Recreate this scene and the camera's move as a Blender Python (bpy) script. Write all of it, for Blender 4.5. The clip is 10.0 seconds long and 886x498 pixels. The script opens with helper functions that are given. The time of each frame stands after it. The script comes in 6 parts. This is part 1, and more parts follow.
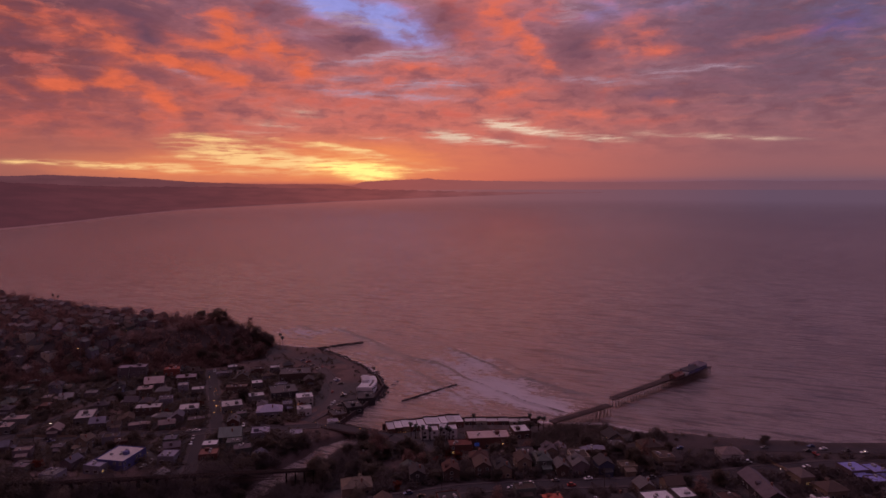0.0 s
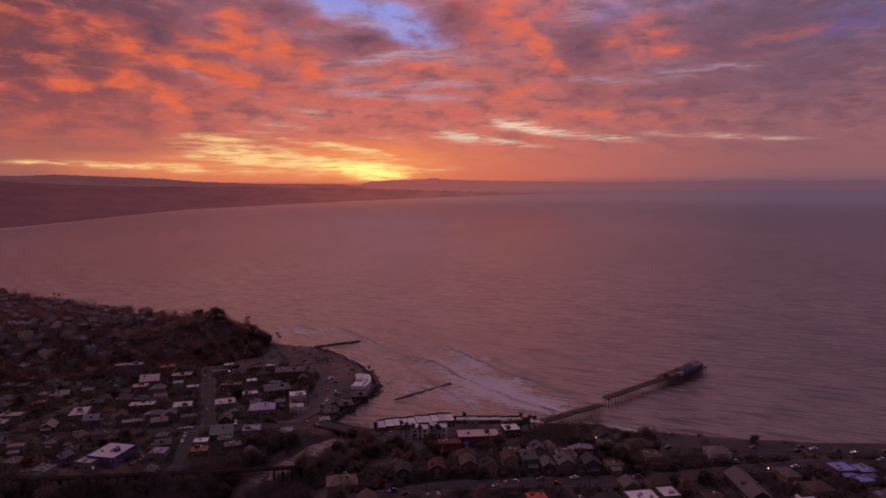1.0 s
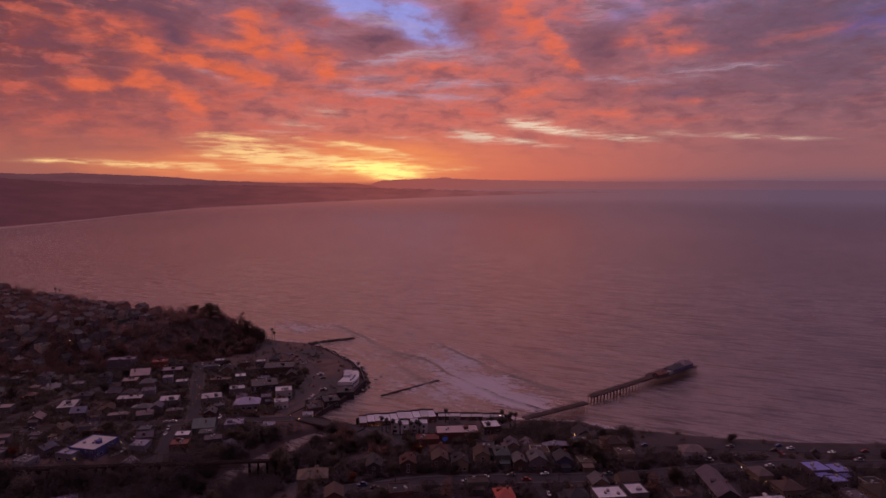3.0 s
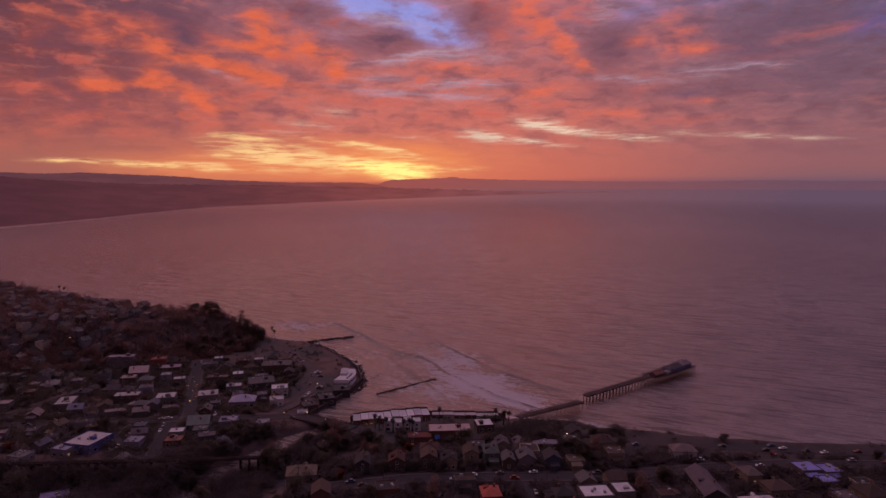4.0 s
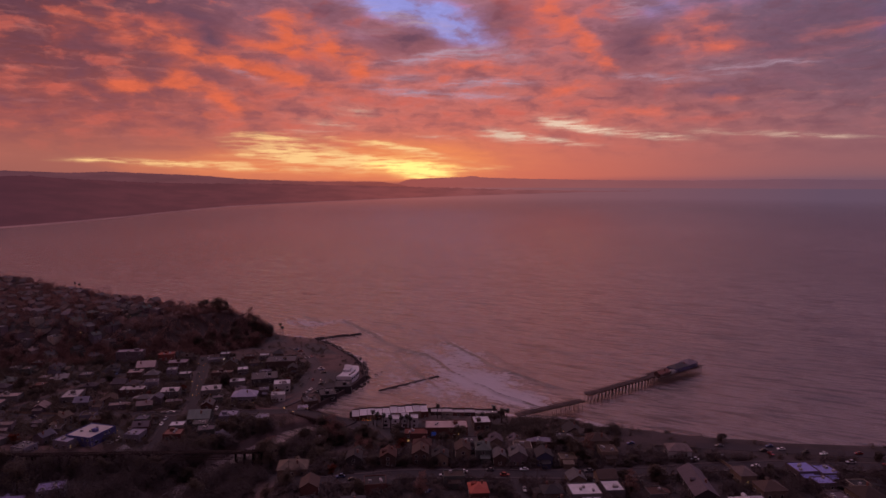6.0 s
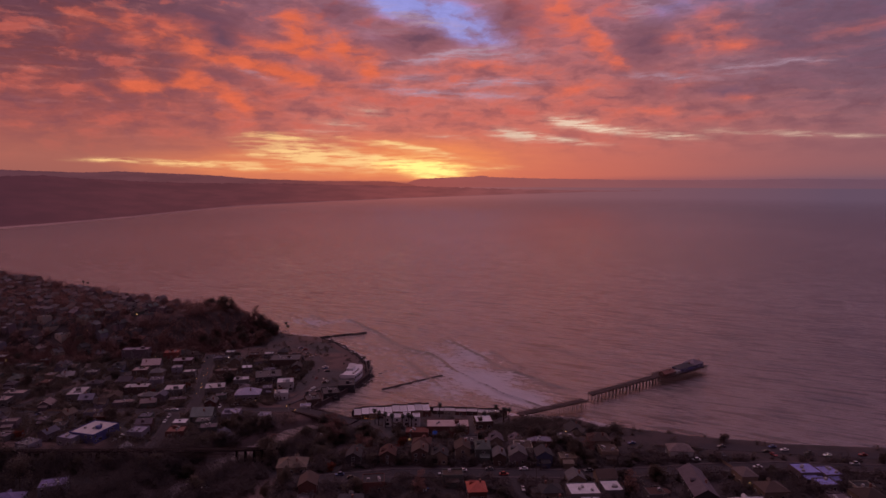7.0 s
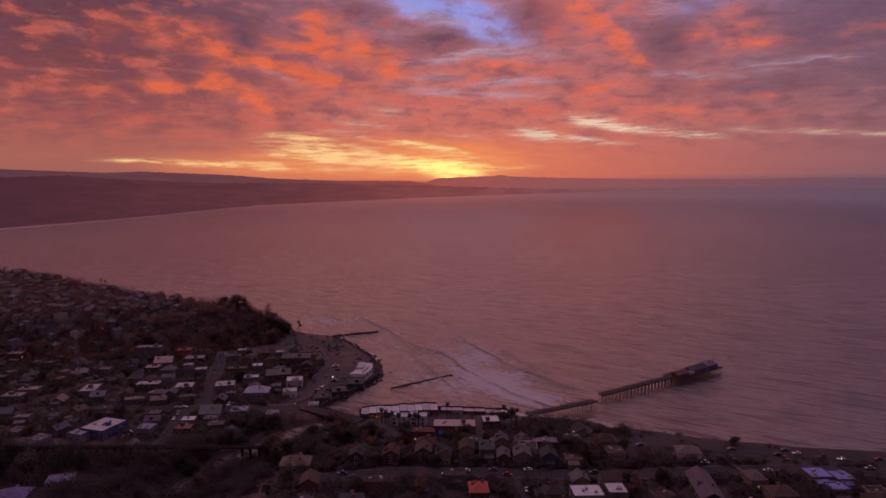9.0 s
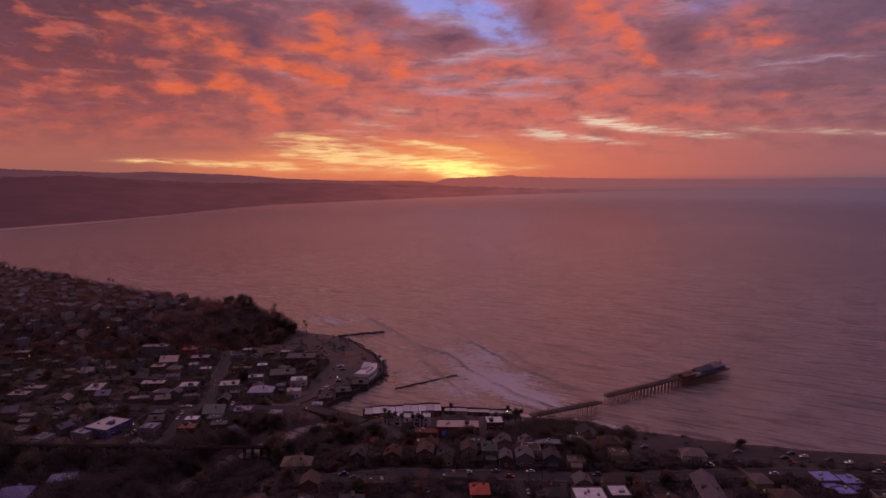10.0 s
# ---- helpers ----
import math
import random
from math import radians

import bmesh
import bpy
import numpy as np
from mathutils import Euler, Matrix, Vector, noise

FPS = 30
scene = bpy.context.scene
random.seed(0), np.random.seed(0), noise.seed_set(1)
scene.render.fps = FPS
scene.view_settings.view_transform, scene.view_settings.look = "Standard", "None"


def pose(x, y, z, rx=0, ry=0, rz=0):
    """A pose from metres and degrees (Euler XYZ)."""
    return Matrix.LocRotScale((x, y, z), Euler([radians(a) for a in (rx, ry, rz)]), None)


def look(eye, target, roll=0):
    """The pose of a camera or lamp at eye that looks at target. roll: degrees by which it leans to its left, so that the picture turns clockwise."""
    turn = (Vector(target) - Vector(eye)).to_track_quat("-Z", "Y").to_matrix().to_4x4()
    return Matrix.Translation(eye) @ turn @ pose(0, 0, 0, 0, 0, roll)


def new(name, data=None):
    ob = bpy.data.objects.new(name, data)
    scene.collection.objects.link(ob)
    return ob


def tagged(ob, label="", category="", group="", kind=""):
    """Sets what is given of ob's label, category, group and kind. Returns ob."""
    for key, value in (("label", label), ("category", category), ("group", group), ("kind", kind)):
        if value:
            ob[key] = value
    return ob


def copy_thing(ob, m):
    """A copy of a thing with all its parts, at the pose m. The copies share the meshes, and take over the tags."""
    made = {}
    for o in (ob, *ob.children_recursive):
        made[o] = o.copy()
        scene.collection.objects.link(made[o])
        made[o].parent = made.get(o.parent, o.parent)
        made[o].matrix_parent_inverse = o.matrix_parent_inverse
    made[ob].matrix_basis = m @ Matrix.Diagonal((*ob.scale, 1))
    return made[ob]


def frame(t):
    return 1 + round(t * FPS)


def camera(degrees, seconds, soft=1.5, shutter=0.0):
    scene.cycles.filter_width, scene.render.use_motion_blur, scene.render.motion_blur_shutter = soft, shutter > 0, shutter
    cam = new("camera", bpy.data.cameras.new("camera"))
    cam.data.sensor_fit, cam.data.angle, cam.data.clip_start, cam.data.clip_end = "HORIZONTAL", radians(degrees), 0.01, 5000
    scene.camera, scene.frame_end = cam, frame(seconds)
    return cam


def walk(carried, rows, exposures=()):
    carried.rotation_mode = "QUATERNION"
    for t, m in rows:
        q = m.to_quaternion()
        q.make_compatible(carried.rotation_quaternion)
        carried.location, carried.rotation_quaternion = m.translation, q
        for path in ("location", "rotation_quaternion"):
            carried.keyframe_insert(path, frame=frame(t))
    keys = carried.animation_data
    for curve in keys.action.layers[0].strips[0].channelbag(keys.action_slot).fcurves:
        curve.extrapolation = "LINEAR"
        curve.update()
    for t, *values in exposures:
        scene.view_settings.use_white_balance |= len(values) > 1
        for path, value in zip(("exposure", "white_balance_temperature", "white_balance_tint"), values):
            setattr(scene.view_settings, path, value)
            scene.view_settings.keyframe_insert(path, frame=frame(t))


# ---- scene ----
cam = camera(67.0, 10.0)
# ---- camera path ----
PATH = [
    (0, (-17.101, -0.695, 174.612), (-17.065, 1.296, 174.419), -0.1),
    (0.5, (-11.12, -1.127, 174.258), (-11.096, 0.864, 174.065), -0.1),
    (1, (-5.548, -1.365, 173.809), (-5.535, 0.625, 173.616), -0.1),
    (1.5, (-0.136, -1.748, 173.372), (-0.132, 0.242, 173.178), -0.1),
    (2, (5.466, -2.209, 172.931), (5.461, -0.219, 172.738), -0.1),
    (2.5, (11.208, -2.634, 172.499), (11.191, -0.643, 172.305), -0.0),
    (4, (27.724, -3.338, 171.134), (27.667, -1.348, 170.939), 0.1),
    (4.5, (32.649, -3.344, 170.801), (32.575, -1.355, 170.605), 0.1),
    (5, (37.03, -3.289, 170.424), (36.94, -1.301, 170.227), 0.1),
    (5.5, (40.613, -3.076, 170.033), (40.507, -1.089, 169.836), 0.1),
    (7, (49.351, -1.908, 168.889), (49.199, 0.076, 168.691), 0.1),
    (7.5, (51.829, -1.149, 168.603), (51.661, 0.834, 168.405), 0.1),
    (8, (54.178, -0.277, 168.326), (53.993, 1.705, 168.127), 0.1),
    (8.5, (55.969, 0.672, 168.064), (55.77, 2.652, 167.865), 0.0),
    (9, (57.627, 1.7, 167.803), (57.416, 3.678, 167.604), 0.0),
    (9.5, (59.342, 2.986, 167.628), (59.118, 4.964, 167.429), 0.0),
    (10, (61.223, 4.447, 167.495), (60.984, 6.422, 167.296), -0.0),
]
walk(cam, [(t, look(eye, target, roll)) for t, eye, target, roll in PATH])

# ---- colour helpers ----
def lin(r, g, b, a=1.0):
    """Linear colour from 0..255 display values."""
    f = lambda c: (c / 255 / 12.92) if c / 255 <= 0.04045 else ((c / 255 + 0.055) / 1.055) ** 2.4
    return (f(r), f(g), f(b), a)


class Nodes:
    """Short-hand for building a node tree."""

    def __init__(self, tree):
        self.tree = tree
        tree.nodes.clear()

    def add(self, kind, **given):
        node = self.tree.nodes.new(kind)
        for key, value in given.items():
            setattr(node, key, value)
        return node

    def put(self, socket, value):
        if isinstance(value, bpy.types.NodeSocket):
            self.tree.links.new(value, socket)
        else:
            socket.default_value = value

    def math(self, op, a, b=0.0, clamp=False):
        n = self.add("ShaderNodeMath", operation=op, use_clamp=clamp)
        self.put(n.inputs[0], a)
        self.put(n.inputs[1], b)
        return n.outputs[0]

    def vec(self, op, a, b):
        n = self.add("ShaderNodeVectorMath", operation=op)
        self.put(n.inputs[0], a)
        self.put(n.inputs[1], b)
        return n.outputs[0]

    def noise(self, vector, scale, detail=4.0, rough=0.5, colour=False, distortion=0.0):
        n = self.add("ShaderNodeTexNoise")
        self.put(n.inputs["Vector"], vector)
        n.inputs["Scale"].default_value = scale
        n.inputs["Detail"].default_value = detail
        n.inputs["Roughness"].default_value = rough
        n.inputs["Distortion"].default_value = distortion
        return n.outputs["Color" if colour else "Fac"]

    def mix(self, fac, a, b, blend="MIX"):
        n = self.add("ShaderNodeMix", data_type="RGBA", blend_type=blend)
        self.put(n.inputs[0], fac)
        self.put(n.inputs[6], a)
        self.put(n.inputs[7], b)
        return n.outputs[2]

    def range(self, value, a, b, c=0.0, d=1.0, smooth=True):
        n = self.add("ShaderNodeMapRange", interpolation_type="SMOOTHSTEP" if smooth else "LINEAR")
        for k, v in enumerate((value, a, b, c, d)):
            self.put(n.inputs[k], v)
        return n.outputs[0]

    def ramp(self, fac, stops):
        n = self.add("ShaderNodeValToRGB")
        self.put(n.inputs[0], fac)
        els = n.color_ramp.elements
        while len(els) < len(stops):
            els.new(0.5)
        for e, (at, colour) in zip(els, stops):
            e.position, e.color = at, colour
        return n.outputs[0]


# ---- world: a dawn sky of broken, lit cloud ----
world = bpy.data.worlds.new("dawn_sky")
scene.world = world
world.use_nodes = True
W = Nodes(world.node_tree)
way = W.add("ShaderNodeTexCoord").outputs["Generated"]
split = W.add("ShaderNodeSeparateXYZ")
W.put(split.inputs[0], way)
azim = W.math("MULTIPLY", W.math("ARCTAN2", split.outputs[0], split.outputs[1]), 57.2958)
elev = W.math("MULTIPLY", W.math("ARCSINE", split.outputs[2]), 57.2958)
flat = W.add("ShaderNodeCombineXYZ")
W.put(flat.inputs[0], azim)
W.put(flat.inputs[1], elev)
sky_at = flat.outputs[0]
coarse = W.noise(W.vec("MULTIPLY", sky_at, (0.22, 0.5, 1.0)), 1.0, 2.0, 0.45, True)
fine = W.noise(W.vec("MULTIPLY", sky_at, (1.1, 2.4, 1.0)), 1.0, 4.0, 0.6, True)
warp = W.vec("ADD", W.vec("MULTIPLY", W.vec("SUBTRACT", coarse, (0.5, 0.5, 0.5)), (2.4, 0.8, 0.0)),
             W.vec("MULTIPLY", W.vec("SUBTRACT", fine, (0.5, 0.5, 0.5)), (1.1, 0.42, 0.0)))
low_down = W.range(elev, 7.0, 2.5, 1.0, 0.3)
calm = W.add("ShaderNodeCombineXYZ")
W.put(calm.inputs[0], 1.0)
W.put(calm.inputs[1], low_down)
warped = W.vec("ADD", sky_at, W.vec("MULTIPLY", warp, calm.outputs[0]))
streak = W.noise(W.vec("MULTIPLY", warped, (0.3, 1.9, 1.0)), 1.0, 5.0, 0.55)
layers = W.noise(W.vec("MULTIPLY", warped, (0.42, 4.0, 1.0)), 1.0, 5.0, 0.56)
billow = W.noise(W.vec("MULTIPLY", warped, (0.4, 0.95, 1.0)), 1.0, 6.0, 0.5)
height = W.math("DIVIDE", elev, 90.0)


def sky_column(*stops):
    """A column of sky colours: pairs of elevation and display colour."""
    return W.ramp(height, [(e / 90.0, lin(*c)) for e, c in stops])


west = sky_column((0, (158, 92, 84)), (2, (172, 98, 86)), (5, (162, 84, 80)), (9, (124, 67, 71)), (14, (94, 59, 72)), (20, (218, 144, 138)), (30, (230, 168, 166)), (90, (240, 208, 266)))
east = sky_column((0, (208, 104, 84)), (2, (208, 108, 90)), (5, (204, 110, 98)), (9, (186, 104, 102)), (14, (160, 104, 118)), (20, (222, 158, 154)), (30, (232, 178, 178)), (90, (240, 208, 266)))
south = sky_column((0, (126, 88, 98)), (1.5, (148, 93, 97)), (4, (146, 94, 100)), (8, (124, 88, 102)), (14, (108, 90, 114)), (20, (96, 72, 94)), (30, (102, 76, 102)), (90, (240, 208, 266)))
sky = W.mix(W.range(azim, -34.0, -8.0), west, east)
sky = W.mix(W.range(azim, 1.0, 30.0), sky, south)
back = W.math("MULTIPLY", W.math("SUBTRACT", 1.0, split.outputs[1]), 0.5)
sky = W.mix(W.range(back, 0.35, 0.8), sky, lin(98, 78, 100))
# blue of the open sky between the clouds, from the sky model
air = W.add("ShaderNodeTexSky", sky_type="NISHITA", sun_disc=False, sun_elevation=radians(1.0), sun_rotation=radians(-6.0))
open_air = W.mix(0.985, air.outputs[0], lin(134, 134, 204))


def strokes(under, colour, rows, patch, ragged=3.6, hard=1.2):
    """Lays cloud strokes (azimuth, elevation, half width, half height, turn, weight) over the sky, their edges eaten by a noise."""
    cover = 0.0
    for az, el, rx, ry, turn, weight in rows:
        m = W.add("ShaderNodeMapping", vector_type="TEXTURE")
        W.put(m.inputs[0], warped)
        m.inputs[1].default_value = (az, el, 0.0)
        m.inputs[2].default_value = (0.0, 0.0, radians(turn))
        m.inputs[3].default_value = (rx * 1.45, ry * 1.5, 1.0)
        g = W.add("ShaderNodeTexGradient", gradient_type="SPHERICAL")
        W.put(g.inputs[0], m.outputs[0])
        cover = W.math("ADD", W.math("MULTIPLY", g.outputs[1], weight), cover)
    bite = W.math("ADD", W.math("MULTIPLY", W.math("SUBTRACT", patch, 0.5), ragged), 1.0)
    return W.mix(W.range(W.math("MULTIPLY", cover, bite), 0.0, hard), under, colour)


DARK = [(-22.3, 11.4, 2.4, 1.56, 0, 0.8), (-24.0, 12.7, 2.2, 0.96, -15, 0.6), (-30.2, 10.4, 2.7, 0.62, -10, 0.55), (-31.7, 8.6, 2.1, 0.7, 0, 0.4), (-22.0, 8.4, 2.7, 0.76, -5, 0.5), (-13.0, 13.7, 3.4, 1.43, 0, 0.6), (-6.4, 11.6, 5.4, 1.4, 5, 0.75), (2.0, 12.3, 3.1, 1.97, 0, 0.5), (1.5, 14.0, 2.6, 1.29, 0, 0.5), (12.0, 11.1, 2.6, 2.69, -30, 0.75), (12.3, 7.2, 3.6, 1.08, 0, 0.4), (-29.8, 5.8, 2.9, 0.61, 0, 0.3), (7.2, 9.3, 1.9, 0.67, 0, 0.3)]
DUSK = [(22.8, 11.5, 6.4, 1.83, 0, 0.5), (22.2, 7.7, 7.3, 2.12, 0, 0.35), (29.7, 8.8, 3.9, 2.56, 0, 0.35), (26.7, 12.3, 3.4, 1.17, 0, 0.4), (18.0, 7.2, 3.4, 0.7, 0, 0.3), (22.5, 10.1, 2.4, 1.03, 0, 0.3)]
BLUE = [(-8.7, 14.6, 4.6, 1.1, -14, 1.0), (-6.0, 13.8, 4.7, 1.28, -12, 1.0), (-2.9, 13.6, 2.8, 1.46, -5, 0.8), (-0.8, 11.6, 2.8, 0.88, 0, 0.9), (-2.1, 12.4, 1.9, 0.87, 0, 0.6), (13.9, 13.7, 2.6, 1.17, 0, 0.6), (-10.4, 11.7, 1.8, 0.87, 0, 0.25), (19.5, 13.7, 2.5, 0.73, 0, 0.35)]
VIOLET = [(31.8, 11.9, 3.4, 1.68, 0, 0.55), (30.3, 11.0, 2.4, 0.96, 0, 0.3)]
ORANGE_LEFT = [(-30.9, 11.7, 3.3, 1.21, -5, 0.5), (-24.8, 11.2, 1.9, 1.37, 0, 0.7), (-26.8, 10.5, 2.8, 0.72, 0, 0.5), (-16.3, 12.2, 1.8, 1.85, 0, 0.95), (-17.4, 10.7, 3.2, 0.72, -5, 0.85), (-12.3, 10.5, 2.7, 1.31, -25, 0.85), (-9.9, 9.4, 2.7, 1.16, -30, 0.6), (-23.1, 9.6, 2.1, 0.62, -5, 0.7), (-19.9, 9.3, 3.4, 0.81, -15, 0.95), (-15.8, 8.4, 4.6, 0.61, -12, 0.85), (-26.5, 7.5, 3.7, 0.45, 3, 0.95), (-28.6, 7.0, 1.1, 0.53, 10, 0.95), (-24.8, 8.4, 1.3, 0.74, 0, 0.7), (-22.0, 7.0, 3.7, 0.77, -20, 0.5), (-20.4, 6.0, 2.7, 1.13, -40, 0.4), (-22.7, 5.4, 1.2, 0.47, -10, 0.55)]
EMBER = [(-29.4, 9.1, 1.2, 0.32, 0, 0.45), (-28.3, 5.1, 3.0, 0.82, 0, 0.3), (-32.0, 10.3, 2.2, 1.14, 0, 0.35), (-28.7, 11.6, 2.4, 0.85, 0, 0.4), (-20.6, 11.5, 2.1, 0.58, -20, 0.35), (-15.1, 10.0, 3.1, 0.61, -18, 0.5), (-18.0, 7.2, 3.0, 0.61, -15, 0.4), (-11.4, 7.4, 3.7, 0.72, -8, 0.35), (-32.5, 7.0, 3.1, 0.47, 0, 0.35), (-25.7, 12.3, 2.3, 0.47, 0, 0.35), (-18.3, 6.1, 1.7, 0.62, -50, 0.4)]
ORANGE_RIGHT = [(5.1, 14.2, 2.3, 1.19, -45, 0.9), (6.7, 12.2, 2.8, 1.22, -35, 0.95), (8.8, 10.6, 1.9, 0.88, -50, 0.95), (10.4, 9.3, 1.1, 0.62, -50, 1.0), (3.9, 11.2, 2.3, 0.84, -25, 0.6), (-1.0, 9.5, 4.7, 0.5, -3, 1.0), (6.8, 7.8, 2.2, 0.5, 8, 0.85), (4.4, 7.0, 5.0, 0.73, 3, 0.5), (-3.2, 8.3, 3.8, 0.59, 0, 0.5), (17.0, 11.5, 2.8, 1.43, -10, 0.8), (13.8, 11.1, 1.5, 0.56, 0, 0.6), (19.2, 10.5, 2.8, 0.46, -5, 0.6), (26.7, 10.9, 3.2, 0.48, 9, 0.6), (15.4, 7.6, 1.8, 0.4, 0, 0.5), (19.6, 6.5, 1.4, 0.39, 0, 0.6), (12.3, 5.6, 5.9, 0.59, 5, 0.65)]
ROSE = [(18.1, 5.1, 4.1, 0.35, 3, 0.5), (8.2, 6.4, 3.7, 0.6, 0, 0.4), (10.4, 14.0, 2.5, 1.35, 0, 0.45), (-6.0, 6.9, 5.2, 0.73, 0, 0.35), (-3.2, 5.3, 5.7, 0.65, 0, 0.35), (2.0, 6.0, 4.3, 0.46, 0, 0.35), (24.1, 9.6, 4.7, 0.41, 5, 0.25), (3.4, 13.1, 1.9, 1.3, -40, 0.4)]
LILAC = [(-8.2, 13.6, 3.0, 0.5, -18, 0.5), (-4.5, 12.9, 3.2, 0.5, -10, 0.5), (-2.2, 10.7, 4.0, 0.58, 10, 0.6), (-6.5, 10.2, 4.9, 0.44, 8, 0.5), (-6.9, 8.7, 2.6, 0.45, 0, 0.5), (-7.0, 7.6, 3.7, 0.41, -5, 0.65), (0.1, 8.2, 4.5, 0.41, 0, 0.75), (-1.8, 7.4, 3.1, 0.32, -5, 0.5), (13.6, 8.4, 3.6, 0.35, -6, 0.65), (22.8, 8.9, 2.6, 0.29, -3, 0.65), (18.8, 8.8, 2.5, 0.77, 0, 0.5), (-19.5, 8.6, 1.9, 0.3, -15, 0.5), (1.6, 10.3, 3.8, 0.58, 5, 0.5), (11.7, 13.9, 2.0, 1.43, 0, 0.5), (-9.2, 12.1, 2.8, 0.52, 5, 0.3), (0.6, 7.0, 3.8, 0.32, 0, 0.4)]
CREAM = [(2.0, 3.99, 2.5, 0.56, -6, 1.0), (5.2, 3.56, 5.0, 0.33, -6, 0.85), (6.1, 5.1, 2.5, 0.7, -5, 0.75), (8.0, 4.6, 3.1, 0.37, -12, 1.0), (10.8, 4.3, 3.0, 0.28, -3, 0.6), (14.1, 3.69, 2.9, 0.27, -5, 0.9), (22.1, 3.83, 6.1, 0.26, -4, 0.6), (26.1, 3.42, 3.1, 0.21, -2, 0.35), (16.8, 3.82, 2.2, 0.23, 0, 0.4), (-13.0, 4.9, 3.3, 0.36, -5, 0.55), (-10.7, 6.0, 2.1, 0.55, 0, 0.45), (-14.8, 4.2, 2.7, 0.23, 0, 0.55), (-4.2, 3.85, 2.5, 0.28, -4, 0.45)]
PALE = [(-17.6, 2.64, 3.5, 0.86, -10, 1.0), (-17.9, 3.76, 2.9, 0.31, -2, 0.65), (-12.4, 1.96, 4.8, 0.74, -4, 0.95), (-8.9, 1.66, 6.1, 0.47, -5, 0.75), (-9.4, 3.2, 4.9, 0.28, -8, 0.7), (-7.0, 2.98, 2.4, 0.23, -12, 0.7), (-31.2, 1.6, 2.5, 0.2, 0, 0.55), (-26.0, 1.47, 5.8, 0.26, -3, 0.6), (-22.6, 1.55, 4.3, 0.22, 0, 0.55), (-17.1, 1.06, 9.2, 0.37, -2, 0.5), (-0.2, 1.25, 2.2, 0.24, 0, 0.6), (-4.6, 2.19, 3.8, 0.28, -6, 0.5), (-14.4, 3.14, 3.2, 0.27, -6, 0.5), (-20.1, 2.16, 2.5, 0.22, 0, 0.5)]
YELLOW = [(-6.3, 1.29, 3.7, 0.9, -6, 1.0), (-4.7, 1.01, 2.5, 0.67, 0, 1.0), (-8.9, 1.42, 2.8, 0.38, -5, 0.5)]
GLOW = [(-12.2, 1.69, 14.2, 2.33, 0, 0.75), (-21.0, 1.26, 10.5, 1.02, 0, 0.6), (-6.1, 1.48, 5.9, 1.56, 0, 0.8), (1.6, 1.34, 12.0, 1.67, 0, 0.25), (-4.2, 2.9, 8.6, 1.42, 0, 0.3)]
up = W.range(elev, 1.0, 6.0)
lit_side = W.range(azim, 26.0, 2.0, 0.15, 1.0)
sky = W.mix(W.math("MULTIPLY", W.math("MULTIPLY", W.range(billow, 0.5, 0.68, 0.0, 0.6), up), lit_side), sky, lin(204, 96, 80))
sky = W.mix(W.math("MULTIPLY", W.math("MULTIPLY", W.range(billow, 0.54, 0.3), up), 0.5), sky, lin(124, 76, 90))
sky = W.mix(W.math("MULTIPLY", W.range(streak, 0.5, 0.72, 0.0, 0.3), up), sky, lin(198, 116, 110))
sky = W.mix(W.math("MULTIPLY", W.range(streak, 0.46, 0.28, 0.0, 0.3), up), sky, lin(124, 76, 90))
sky = strokes(sky, lin(238, 134, 86), GLOW, streak, 1.0, 1.3)
sky = strokes(sky, lin(108, 70, 86), DARK, billow, 3.0, 1.0)
sky = strokes(sky, lin(112, 78, 96), DUSK, billow, 2.6, 0.9)
sky = strokes(sky, open_air, BLUE, billow, 3.4, 1.6)
sky = strokes(sky, lin(92, 80, 142), VIOLET, billow, 2.6, 1.5)
sky = strokes(sky, lin(196, 90, 76), EMBER, billow, 3.0, 0.9)
sky = strokes(sky, lin(218, 100, 72), ORANGE_LEFT, billow, 3.4, 1.2)
sky = strokes(sky, lin(200, 96, 86), ROSE, billow, 3.0, 0.9)
sky = strokes(sky, lin(216, 102, 82), ORANGE_RIGHT, billow, 3.6, 1.5)
sky = strokes(sky, lin(178, 142, 158), LILAC, layers, 3.8, 1.2)
sky = strokes(sky, lin(232, 192, 168), CREAM, layers, 4.4, 1.75)
sky = strokes(sky, lin(255, 198, 134), PALE, layers, 5.0, 1.4)
sky = strokes(sky, (1.35, 0.9, 0.27, 1.0), YELLOW, layers, 3.8, 1.6)
# fine curdled texture through all of the cloud
curd = W.noise(W.vec("MULTIPLY", warped, (1.3, 3.2, 1.0)), 1.0, 4.0, 0.6)
tone = W.math("MULTIPLY", W.range(billow, 0.3, 0.7, 0.92, 1.07), W.range(curd, 0.3, 0.7, 0.95, 1.05))
tone = W.math("ADD", W.math("MULTIPLY", W.math("SUBTRACT", tone, 1.0), up), 1.0)
shade = W.add("ShaderNodeCombineXYZ")
for k in range(3):
    W.put(shade.inputs[k], tone)
sky = W.mix(1.0, sky, shade.outputs[0], "MULTIPLY")
# the fire-red cloud bank goes on overhead
sky = strokes(sky, lin(228, 106, 84), [(5.0, 22.0, 6.0, 8.0, 0, 0.8), (-2.0, 34.0, 10.0, 8.0, 0, 0.5)], billow, 1.0, 0.8)
